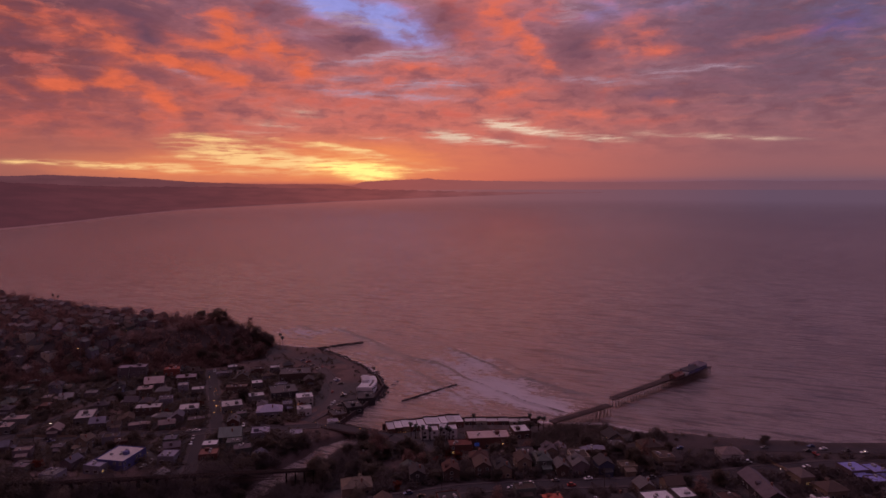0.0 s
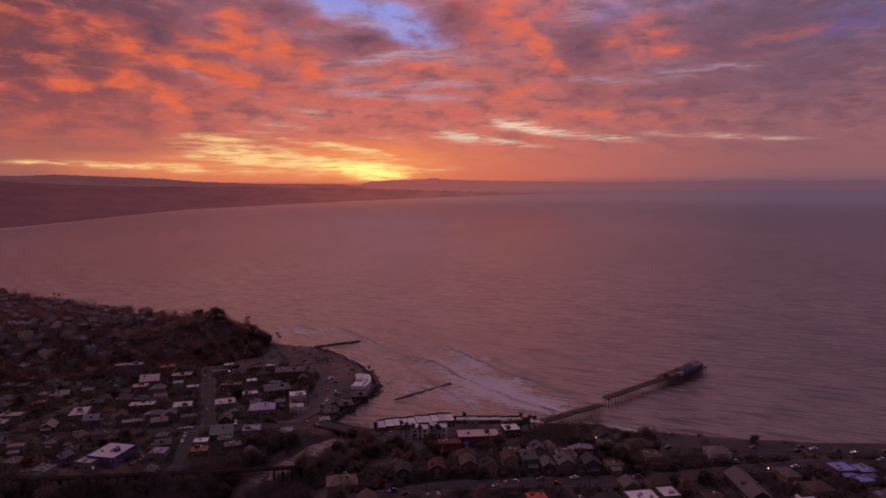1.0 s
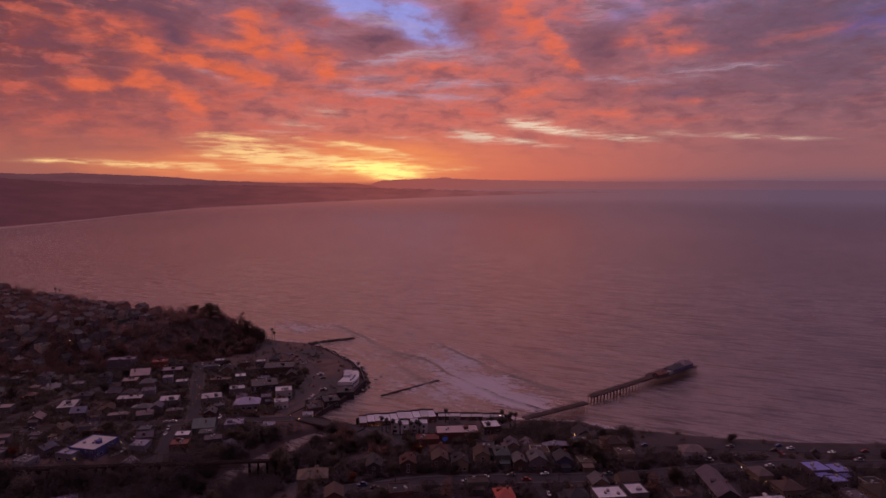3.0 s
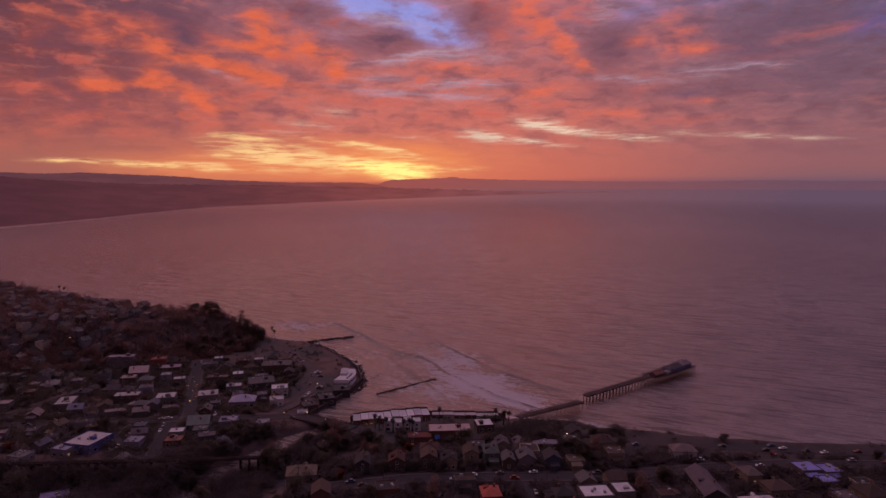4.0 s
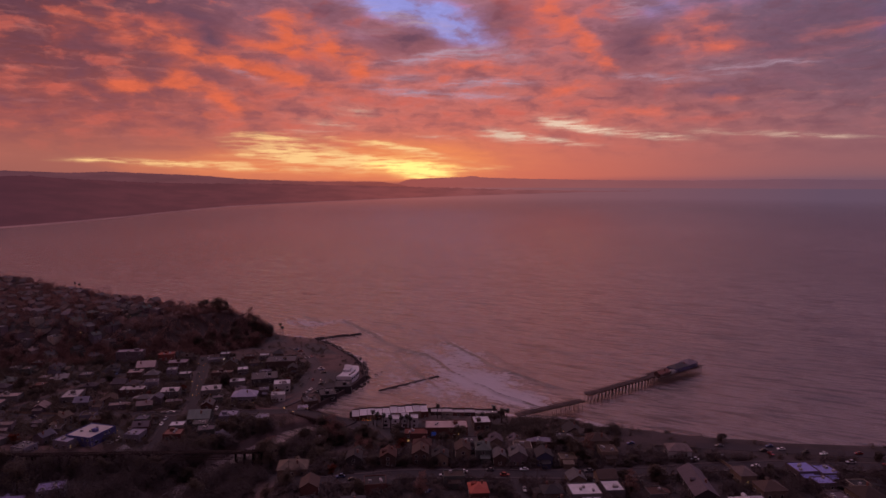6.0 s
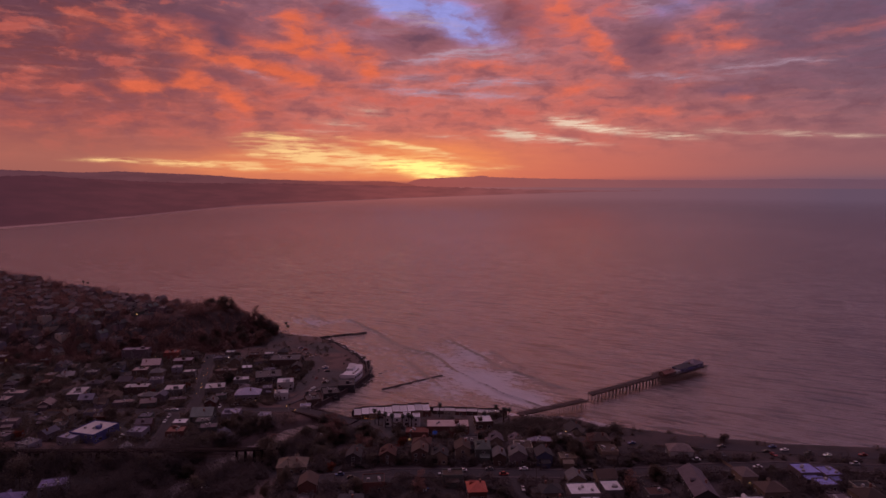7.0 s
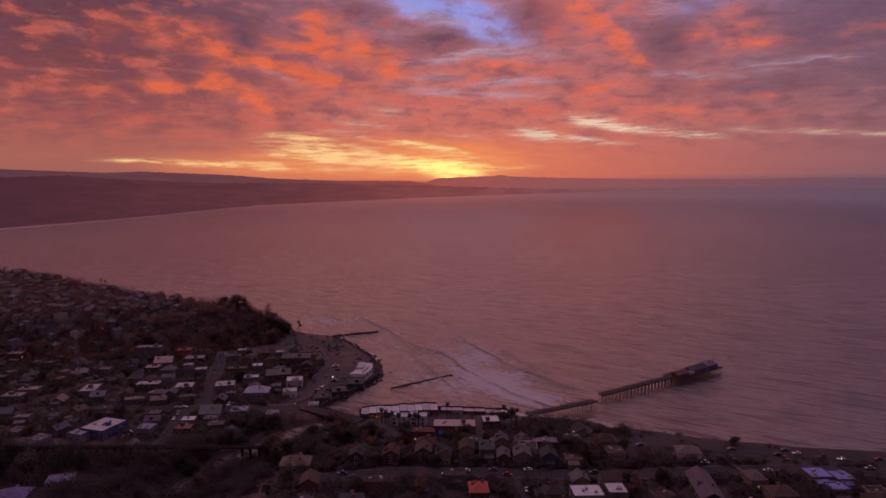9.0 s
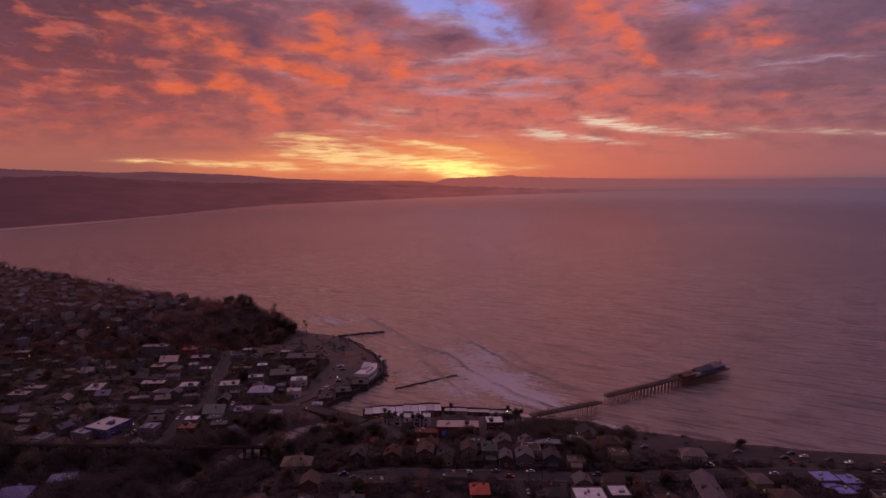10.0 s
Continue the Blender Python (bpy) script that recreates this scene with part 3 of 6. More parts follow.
def sea_material(name, distant=False):
    m = bpy.data.materials.new(name)
    m.use_nodes = True
    n = Nodes(m.node_tree)
    pos = n.add("ShaderNodeNewGeometry").outputs["Position"]
    turn = n.add("ShaderNodeMapping")
    n.put(turn.inputs[0], pos)
    turn.inputs[2].default_value = (0, 0, radians(24))
    turned = turn.outputs[0]
    chop = n.noise(n.vec("MULTIPLY", turned, (0.06, 0.25, 0.1)), 1.0, 7.0, 0.66)
    swell = n.noise(n.vec("MULTIPLY", turned, (0.006, 0.03, 0.01)), 1.0, 4.0, 0.55)
    tint = n.noise(n.vec("MULTIPLY", pos, (0.0016, 0.0009, 0.01)), 1.0, 4.0, 0.5)
    where = n.add("ShaderNodeSeparateXYZ")
    n.put(where.inputs[0], pos)
    foam = n.add("ShaderNodeAttribute", attribute_name="foam").outputs["Fac"]
    lace = n.noise(n.vec("MULTIPLY", turned, (0.10, 0.22, 0.2)), 1.0, 7.0, 0.7, distortion=0.8)
    cover = n.range(n.math("ADD", n.math("MULTIPLY", foam, 1.0), n.math("MULTIPLY", n.math("SUBTRACT", lace, 0.5), 2.2)), 0.4, 0.85)
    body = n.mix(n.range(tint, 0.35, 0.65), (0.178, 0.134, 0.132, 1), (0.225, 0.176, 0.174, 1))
    # shaded side of the chop put into the body colour
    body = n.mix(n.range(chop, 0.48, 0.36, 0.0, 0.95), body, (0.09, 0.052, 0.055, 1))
    # shade of small waves painted into the colour, in long broken lines
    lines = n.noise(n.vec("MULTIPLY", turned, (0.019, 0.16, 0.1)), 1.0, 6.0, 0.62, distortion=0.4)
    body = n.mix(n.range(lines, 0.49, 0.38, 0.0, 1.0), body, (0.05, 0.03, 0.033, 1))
    # wave fronts coloured darker, for their shade and clear thick water
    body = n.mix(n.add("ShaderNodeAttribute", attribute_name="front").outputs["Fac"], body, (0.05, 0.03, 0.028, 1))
    base = n.mix(n.math("MULTIPLY", cover, 0.7), body, (0.58, 0.52, 0.54, 1))
    bp = n.add("ShaderNodeBump")
    bp.inputs["Distance"].default_value = 1.0
    bp.inputs["Strength"].default_value = 1.0
    n.put(bp.inputs["Height"], n.math("ADD", n.math("MULTIPLY", chop, 1.4), n.math("ADD", n.math("MULTIPLY", swell, 2.0), n.math("MULTIPLY", lines, 1.2))))
    n.put(bp.inputs["Normal"], n.add("ShaderNodeAttribute", attribute_name="facing").outputs["Vector"])
    b = n.add("ShaderNodeBsdfPrincipled")
    n.put(b.inputs["Base Color"], base)
    n.put(b.inputs["Roughness"], n.mix(cover, (0.17, 0.17, 0.17, 1), (0.85, 0.85, 0.85, 1)))
    b.inputs["IOR"].default_value = 1.65
    n.put(b.inputs["Normal"], bp.outputs[0])
    out = b.outputs[0]
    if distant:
        # lit haze over the last kilometres of water is painted in as emission
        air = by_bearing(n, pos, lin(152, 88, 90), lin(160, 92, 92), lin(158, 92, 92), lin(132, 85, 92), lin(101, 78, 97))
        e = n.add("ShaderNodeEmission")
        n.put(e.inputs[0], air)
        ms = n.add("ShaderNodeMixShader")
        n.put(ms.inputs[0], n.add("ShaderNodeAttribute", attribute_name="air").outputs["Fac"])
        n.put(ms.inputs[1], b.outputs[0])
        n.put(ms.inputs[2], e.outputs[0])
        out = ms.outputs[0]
    n.put(n.add("ShaderNodeOutputMaterial").inputs[0], out)
    return m


# breaking waves roll in along these lines (crest lines, with height and foam behind)
BREAKERS = [
    ([(-37, 764), (-12, 733), (15, 682), (44, 625), (71, 579), (92, 555), (112, 533)], 1.3, 0.35),
    ([(-127, 801), (-90, 746), (-58, 701), (-43, 672), (-11, 640), (16, 595), (39, 548), (66, 519), (84, 497)], 1.2, 0.6),
    ([(-86, 687), (-71, 664), (-51, 646), (-36, 618), (-18, 593), (-5, 559), (7, 528), (21, 505), (41, 482)], 0.8, 0.35),
    ([(-186, 823), (-151, 783)], 0.9, 0.5),
    ([(-202, 815), (-154, 752)], 0.8, 0.6),
    ([(-110, 712), (-73, 641)], 0.6, 0.3),
    ([(45, 658), (71, 611), (90, 589)], 0.9, 0.1),
    ([(108, 672), (139, 646)], 0.8, 0.0),
]


def sea_sheet(name, D, label, distant=False):
    az = steps((-180, -60, 4), (-60, -40, 1.0), (-40, 42, 0.17), (42, 60, 1.0), (60, 180, 4))
    A, R = np.meshgrid(az, D)
    X, Y, Z = far_place(A, R)
    local = smooth(1600, 900, R)
    u = X * 0.88 - Y * 0.48
    v = X * 0.48 + Y * 0.88
    foam = np.zeros_like(X)
    lift = np.zeros_like(X)
    for wave, amp, bend, seed in ((19.0, 0.5, 42.0, 0.0), (31.0, 0.6, 75.0, 2.0), (12.0, 0.3, 26.0, 4.0), (15.0, 0.36, 33.0, 7.0)):
        crest = np.sin(v * 2 * np.pi / wave + 1.6 * np.sin(u / bend + seed) + 1.2 * ripple(X, Y, bend * 0.9, seed))
        gate = np.clip(0.3 + ripple(X + 31 * seed, Y, bend * 0.5, seed + 1.0), 0, 1) * np.clip(0.6 + ripple(X, Y, 120.0, seed), 0.1, 1)
        lift = lift + amp * np.exp(2.2 * (crest - 1.0)) * gate
    edge = np.zeros_like(X)
    for line, high, white in BREAKERS:
        d = near_line(line, X + ripple(X, Y, 19, high) * 4.0, Y + ripple(Y, X, 13, high) * 4.0)
        patchy = 0.55 + 0.45 * ripple(X, Y, 33, high * 3)
        lift = lift + high * 2.0 * np.exp(-(d / 1.35) ** 2) * patchy
        edge = np.maximum(edge, np.exp(-(d / 1.5) ** 2) * np.clip(patchy * 1.3, 0, 1) * min(1.0, high))
        foam = foam + white * np.exp(-(d / 11.0) ** 2) * (0.4 + 0.6 * ripple(X, Y, 26, high * 5))
    # wash in the shallows
    shore = -signed(COAST, X, Y)
    foam = foam + 0.55 * np.exp(-((shore - 3) / 5.0) ** 2) * (X > 40) + 0.5 * np.exp(-((shore - 2) / 4.0) ** 2) * (Y > 600)
    for fx, fy, fr, fs, fw in ((25, 625, 30, 34, 0.62), (49, 566, 30, 30, 0.7), (78, 517, 26, 20, 0.75), (-164, 785, 40, 26, 0.65), (3, 690, 24, 34, 0.4), (20, 540, 60, 45, 0.42), (-40, 640, 50, 60, 0.36), (-28, 565, 40, 40, 0.3), (104, 452, 20, 9, 0.9), (128, 446, 22, 7, 0.6)):
        foam = foam + 0.78 * fw * np.exp(-(np.hypot((X - fx) / fr, (Y - fy) / fs)) ** 2)
    calm = smooth(0, 40, shore)
    Z = Z + lift * local * (0.25 + 0.75 * calm)
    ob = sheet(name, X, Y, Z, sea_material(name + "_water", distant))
    me = ob.data
    me.attributes.new("foam", "FLOAT", "POINT").data.foreach_set("value", np.clip((foam * 1.15 - edge * 0.8) * local, 0, 1).ravel())
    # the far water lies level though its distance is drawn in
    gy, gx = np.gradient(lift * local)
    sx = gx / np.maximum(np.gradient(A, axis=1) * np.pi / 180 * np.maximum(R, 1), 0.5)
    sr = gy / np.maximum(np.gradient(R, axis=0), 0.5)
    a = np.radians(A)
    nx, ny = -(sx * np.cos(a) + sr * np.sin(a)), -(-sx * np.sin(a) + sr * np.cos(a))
    # crests and slopes facing the eye, where the colour takes painted shade
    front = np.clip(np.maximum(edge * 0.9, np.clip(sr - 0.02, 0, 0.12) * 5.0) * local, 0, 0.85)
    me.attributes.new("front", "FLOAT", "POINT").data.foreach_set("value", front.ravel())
    normal = np.stack([nx, ny, np.ones_like(nx)], -1)
    normal /= np.linalg.norm(normal, axis=-1, keepdims=True)
    me.attributes.new("facing", "FLOAT_VECTOR", "POINT").data.foreach_set("vector", normal.ravel())
    # share of painted haze, growing with distance
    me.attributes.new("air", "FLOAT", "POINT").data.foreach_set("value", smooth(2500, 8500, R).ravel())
    return tagged(ob, label, "water", kind="structure")


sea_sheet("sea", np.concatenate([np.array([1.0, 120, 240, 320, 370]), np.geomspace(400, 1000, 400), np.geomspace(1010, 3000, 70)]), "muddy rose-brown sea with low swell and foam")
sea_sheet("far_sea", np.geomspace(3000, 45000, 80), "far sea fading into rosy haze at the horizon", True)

# ---- far coast and hills round the bay ----
SHORE_AZ = [-75, -50, -40.5, -35.1, -32.5, -29.0, -25.2, -21.2, -16.9, -12.4, -7.8, -3.0, 1.8, 8.5, 14.0]
SHORE_EL = [6.0, 4.6, 3.51, 3.2, 3.02, 2.74, 2.36, 1.99, 1.77, 1.58, 1.37, 1.19, 1.00, 0.76, 0.66]
NEAR_AZ = [-75, -50, -40.3, -34.9, -32.3, -30.6, -28.1, -25.1, -21.1, -16.9, -13.3, -7.8, -3.0, 1.8, 6.6, 14.0]
NEAR_EL = [0.6, 0.5, 0.26, 0.46, 0.22, 0.17, 0.01, -0.08, -0.12, -0.13, -0.22, -0.32, -0.42, -0.57, -0.64, -0.66]
FAR_AZ = [-75, -50, -40.2, -37.5, -32.3, -29.9, -27.0, -23.1, -19.8, -14.6, -7.8, -5.9, -3.0, -1.5, -1.1, -0.4, 0.0, 4.2, 11.3, 18.1, 24.5, 28.4, 34.4, 60]
FAR_EL = [1.2, 1.1, 0.94, 0.84, 0.68, 0.79, 0.68, 0.53, 0.26, 0.08, 0.08, 0.3, 0.43, 0.47, 0.55, 0.55, 0.44, 0.33, 0.22, 0.2, 0.32, 0.24, 0.28, 0.3]


def far_coast():
    az = np.arange(-75, 14.01, 0.12)
    down = np.interp(az, SHORE_AZ, SHORE_EL)
    top = np.interp(az, NEAR_AZ, NEAR_EL)
    crown = 0.035 * ripple(az, az * 1.7, 0.35) + 0.02 * ripple(az * 3.1, az, 0.21)
    D0 = 170.0 / np.tan(np.radians(down))
    rows = []
    for k in np.linspace(0, 1, 14):
        D = D0 * (1 + 0.55 * k)
        rise = k ** 0.8
        elv = -np.degrees(np.arctan(170.0 / D)) * (1 - rise) + (top + crown * rise) * rise
        wob = 0.05 * ripple(az * 2.3 + k * 9, az + k * 5, 0.5) * math.sin(math.pi * k)
        z = 170.0 + D * np.tan(np.radians(elv + wob))
        if k == 0:
            z = np.full_like(D, -2.0)
        rows.append(np.stack(far_place(az, D, z), -1))
    P = np.array(rows)
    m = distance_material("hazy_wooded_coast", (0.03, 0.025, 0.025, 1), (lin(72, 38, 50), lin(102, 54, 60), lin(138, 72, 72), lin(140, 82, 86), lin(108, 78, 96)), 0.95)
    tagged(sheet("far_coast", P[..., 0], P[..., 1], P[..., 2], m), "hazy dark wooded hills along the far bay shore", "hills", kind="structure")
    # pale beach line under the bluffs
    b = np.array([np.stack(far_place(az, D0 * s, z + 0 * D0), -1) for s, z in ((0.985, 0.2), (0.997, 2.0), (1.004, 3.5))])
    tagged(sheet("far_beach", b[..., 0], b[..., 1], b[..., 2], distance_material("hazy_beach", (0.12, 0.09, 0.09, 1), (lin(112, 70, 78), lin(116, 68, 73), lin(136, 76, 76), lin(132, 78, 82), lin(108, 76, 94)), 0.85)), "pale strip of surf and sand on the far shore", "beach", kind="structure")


def far_ridge(name, az0, az1, true_distance, lowest, colour, strength, push, label, shade=0.2):
    az = np.arange(az0, az1 + 0.01, 0.12)
    top = np.interp(az, FAR_AZ, FAR_EL) * push + 0.018 * ripple(az, az * 1.7, 0.4) + 0.012 * ripple(az * 2.7, az, 0.23)
    top = lowest + (top - lowest) * smooth(az0, az0 + 3, az) * smooth(az1, az1 - 4, az)
    rows = []
    for k in np.linspace(0, 1, 6):
        D = np.full_like(az, true_distance) * (1 + 0.25 * k)
        elv = lowest + (top - lowest) * k
        rows.append(np.stack(far_place(az, D, 170.0 + D * np.tan(np.radians(elv))), -1))
    P = np.array(rows)
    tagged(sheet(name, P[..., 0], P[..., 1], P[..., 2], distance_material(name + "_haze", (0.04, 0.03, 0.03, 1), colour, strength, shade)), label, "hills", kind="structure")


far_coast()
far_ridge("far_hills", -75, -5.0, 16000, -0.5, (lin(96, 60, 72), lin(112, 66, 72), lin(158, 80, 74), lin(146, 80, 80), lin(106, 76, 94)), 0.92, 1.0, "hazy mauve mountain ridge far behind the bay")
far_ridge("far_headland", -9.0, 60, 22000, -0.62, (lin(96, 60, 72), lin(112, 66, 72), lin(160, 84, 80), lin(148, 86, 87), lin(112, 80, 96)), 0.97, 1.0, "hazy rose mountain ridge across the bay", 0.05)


# ================= things =================
TAKEN = []  # footprints already built on: x, y, radius
STREETS = []  # centre lines with half widths


def off_streets(x, y, gap):
    """Whether a place lies at least gap metres beside every street."""
    for line, half in STREETS:
        for (x0, y0), (x1, y1) in zip(line[:-1], line[1:]):
            dx, dy = x1 - x0, y1 - y0
            t = min(1.0, max(0.0, ((x - x0) * dx + (y - y0) * dy) / (dx * dx + dy * dy)))
            if (x - x0 - t * dx) ** 2 + (y - y0 - t * dy) ** 2 < (half + gap) ** 2:
                return False
    return True


def free(x, y, r):
    if any((x - a) ** 2 + (y - b) ** 2 < (r + c) ** 2 for a, b, c in TAKEN):
        return False
    return off_streets(x, y, r * 0.75)


def two_tone(build, name, split, mats):
    """A mesh whose faces from index split on take the second material."""
    me = build.mesh(name, mats[0])
    me.materials.append(mats[1])
    me.polygons.foreach_set("material_index", [0 if i < split else 1 for i in range(len(me.polygons))])
    return me


# ---- streets ----
def street(name, line, width, mat, label, category="road", lift=0.12, pave=True):
    """A strip of road laid on the ground, with raised pavements along it."""
    STREETS.append((line, width / 2 + (2.2 if pave else 0.5)))
    pts = []
    for (x0, y0), (x1, y1) in zip(line[:-1], line[1:]):
        n = max(2, int(math.hypot(x1 - x0, y1 - y0) / 2.5))
        pts += [(x0 + (x1 - x0) * k / n, y0 + (y1 - y0) * k / n) for k in range(n)]
    pts.append(line[-1])
    road, walkway = Build(), Build()

    def strip(b, a0, a1, up, thick):
        rows = []
        for i, (x, y) in enumerate(pts):
            a, c = pts[max(0, i - 3)], pts[min(len(pts) - 1, i + 3)]
            t = Vector((c[0] - a[0], c[1] - a[1])).normalized()
            row = []
            for off in (a0, a1):
                px, py = x - t.y * off, y + t.x * off
                z = max(gz(px, py), gz(x, y) - 0.3) + up
                row += [(px, py, z), (px, py, z - thick)]
            rows.append(row)
        v = [p for r in rows for p in r]
        f = []
        for i in range(len(rows) - 1):
            k, q = 4 * i, 4 * i + 4
            f += [(k, k + 2, q + 2, q), (k + 1, k, q, q + 1), (k + 2, k + 3, q + 3, q + 2)]
        b.add(v, f)

    strip(road, -width / 2, width / 2, lift, 0.6)
    ob = new(name, road.mesh(name, mat))
    tagged(ob, label, category, kind="structure")
    if pave:
        for side in (-1, 1):
            w = Build()
            strip(w, side * width / 2, side * (width / 2 + 1.8), lift + 0.14, 0.7)
            tagged(new("pavement", w.mesh("pavement", M_PAVE)), "grey concrete pavement with a raised kerb", "pavement", kind="structure")


street("road_main", [(-166, 452), (-172, 470), (-215, 594), (-220, 608)], 8, M_ASPHALT, "dark asphalt village street between shops")
street("road_cross", [(-92, 462), (-120, 458), (-172, 452), (-225, 446), (-300, 434), (-420, 420)], 7, M_ASPHALT, "dark asphalt street crossing the village")
street("road_creekside", [(-158, 372), (-172, 430), (-176, 446)], 7, M_ASPHALT, "dark asphalt street beside parked cars")
street("road_side", [(-305, 432), (-290, 480), (-262, 545), (-250, 568)], 6, M_ASPHALT, "narrow asphalt street between houses")
street("road_esplanade", [(-147, 651), (-124, 618), (-108, 585), (-97, 552), (-95, 520), (-99, 490), (-108, 470)], 7, M_PAVE, "pale curved beach promenade road with parked cars")
street("road_bluff", [(-48, 318), (-1, 331), (40, 334), (87, 337), (130, 343), (162, 350), (205, 356), (257, 357), (330, 362)], 8, M_ASPHALT, "dark asphalt street along the bluff houses")
street("road_lane", [(70, 262), (64, 309), (60, 330)], 6, M_ASPHALT, "short asphalt lane between houses", pave=False)
street("road_drive", [(158, 262), (137, 312), (122, 338)], 7, M_ASPHALT, "sloping asphalt drive on the bluff", pave=False)
street("road_clifftop", [(168, 380), (215, 377), (290, 372), (420, 368)], 9, M_ASPHALT, "cliff-top parking strip of worn asphalt", pave=False)


# ---- buildings ----
WORD = dict(grey="grey", pale="pale grey", white="white", brown="brown", lilac="lilac-grey", mauve="mauve", pinkish="faded pink", red="red", redbrown="red-brown",
            dark="dark", greygreen="grey-green", orange="orange-red", tan="tan", blue="blue", purple="violet-blue", royal="royal blue", violet="violet", cream="cream", bright="bright white")


def window_mesh(w, h, mats, name):
    b = Build()
    b.box(-w / 2 - 0.12, -0.09, -0.12, w / 2 + 0.12, 0.0, 0.0)
    b.box(-w / 2 - 0.12, -0.07, h, w / 2 + 0.12, 0.0, h + 0.12)
    b.box(-w / 2 - 0.12, -0.07, 0, -w / 2, 0.0, h)
    b.box(w / 2, -0.07, 0, w / 2 + 0.12, 0.0, h)
    k = len(b.f)
    b.box(-w / 2, -0.03, 0, w / 2, 0.0, h)
    return two_tone(b, name, k, mats)


WIN = window_mesh(1.3, 1.4, (M_FRAME, M_GLASS), "window")
WIN_LIT = window_mesh(1.3, 1.4, (M_FRAME, glow("room_light", (1.0, 0.55, 0.22, 1), 0.35)), "window")
WIN_BIG = window_mesh(2.4, 1.7, (M_FRAME, M_GLASS), "window")
DOOR = Build().box(-0.5, -0.06, 0, 0.5, 0.0, 2.05).mesh("door", M_DOOR)
UNIT = Build().box(-0.8, -0.6, 0, 0.8, 0.6, 0.35).box(-0.7, -0.5, 0.35, 0.7, 0.5, 1.0).box(-0.75, -0.55, 1.0, 0.75, 0.55, 1.1).mesh("roof_unit", material("vent_metal", (0.3, 0.29, 0.29), 0.6, 0.2, 2.0))
CHIMNEY = Build().box(-0.4, -0.4, -1.2, 0.4, 0.4, 1.5).box(-0.5, -0.5, 1.5, 0.5, 0.5, 1.65).mesh("chimney", material("chimney_brick", (0.2, 0.1, 0.08), 0.9, 0.3, 3.0))
rng = random.Random(11)
ROOFKIND = dict(flat="flat roof", gable="gabled roof", hip="hipped roof")


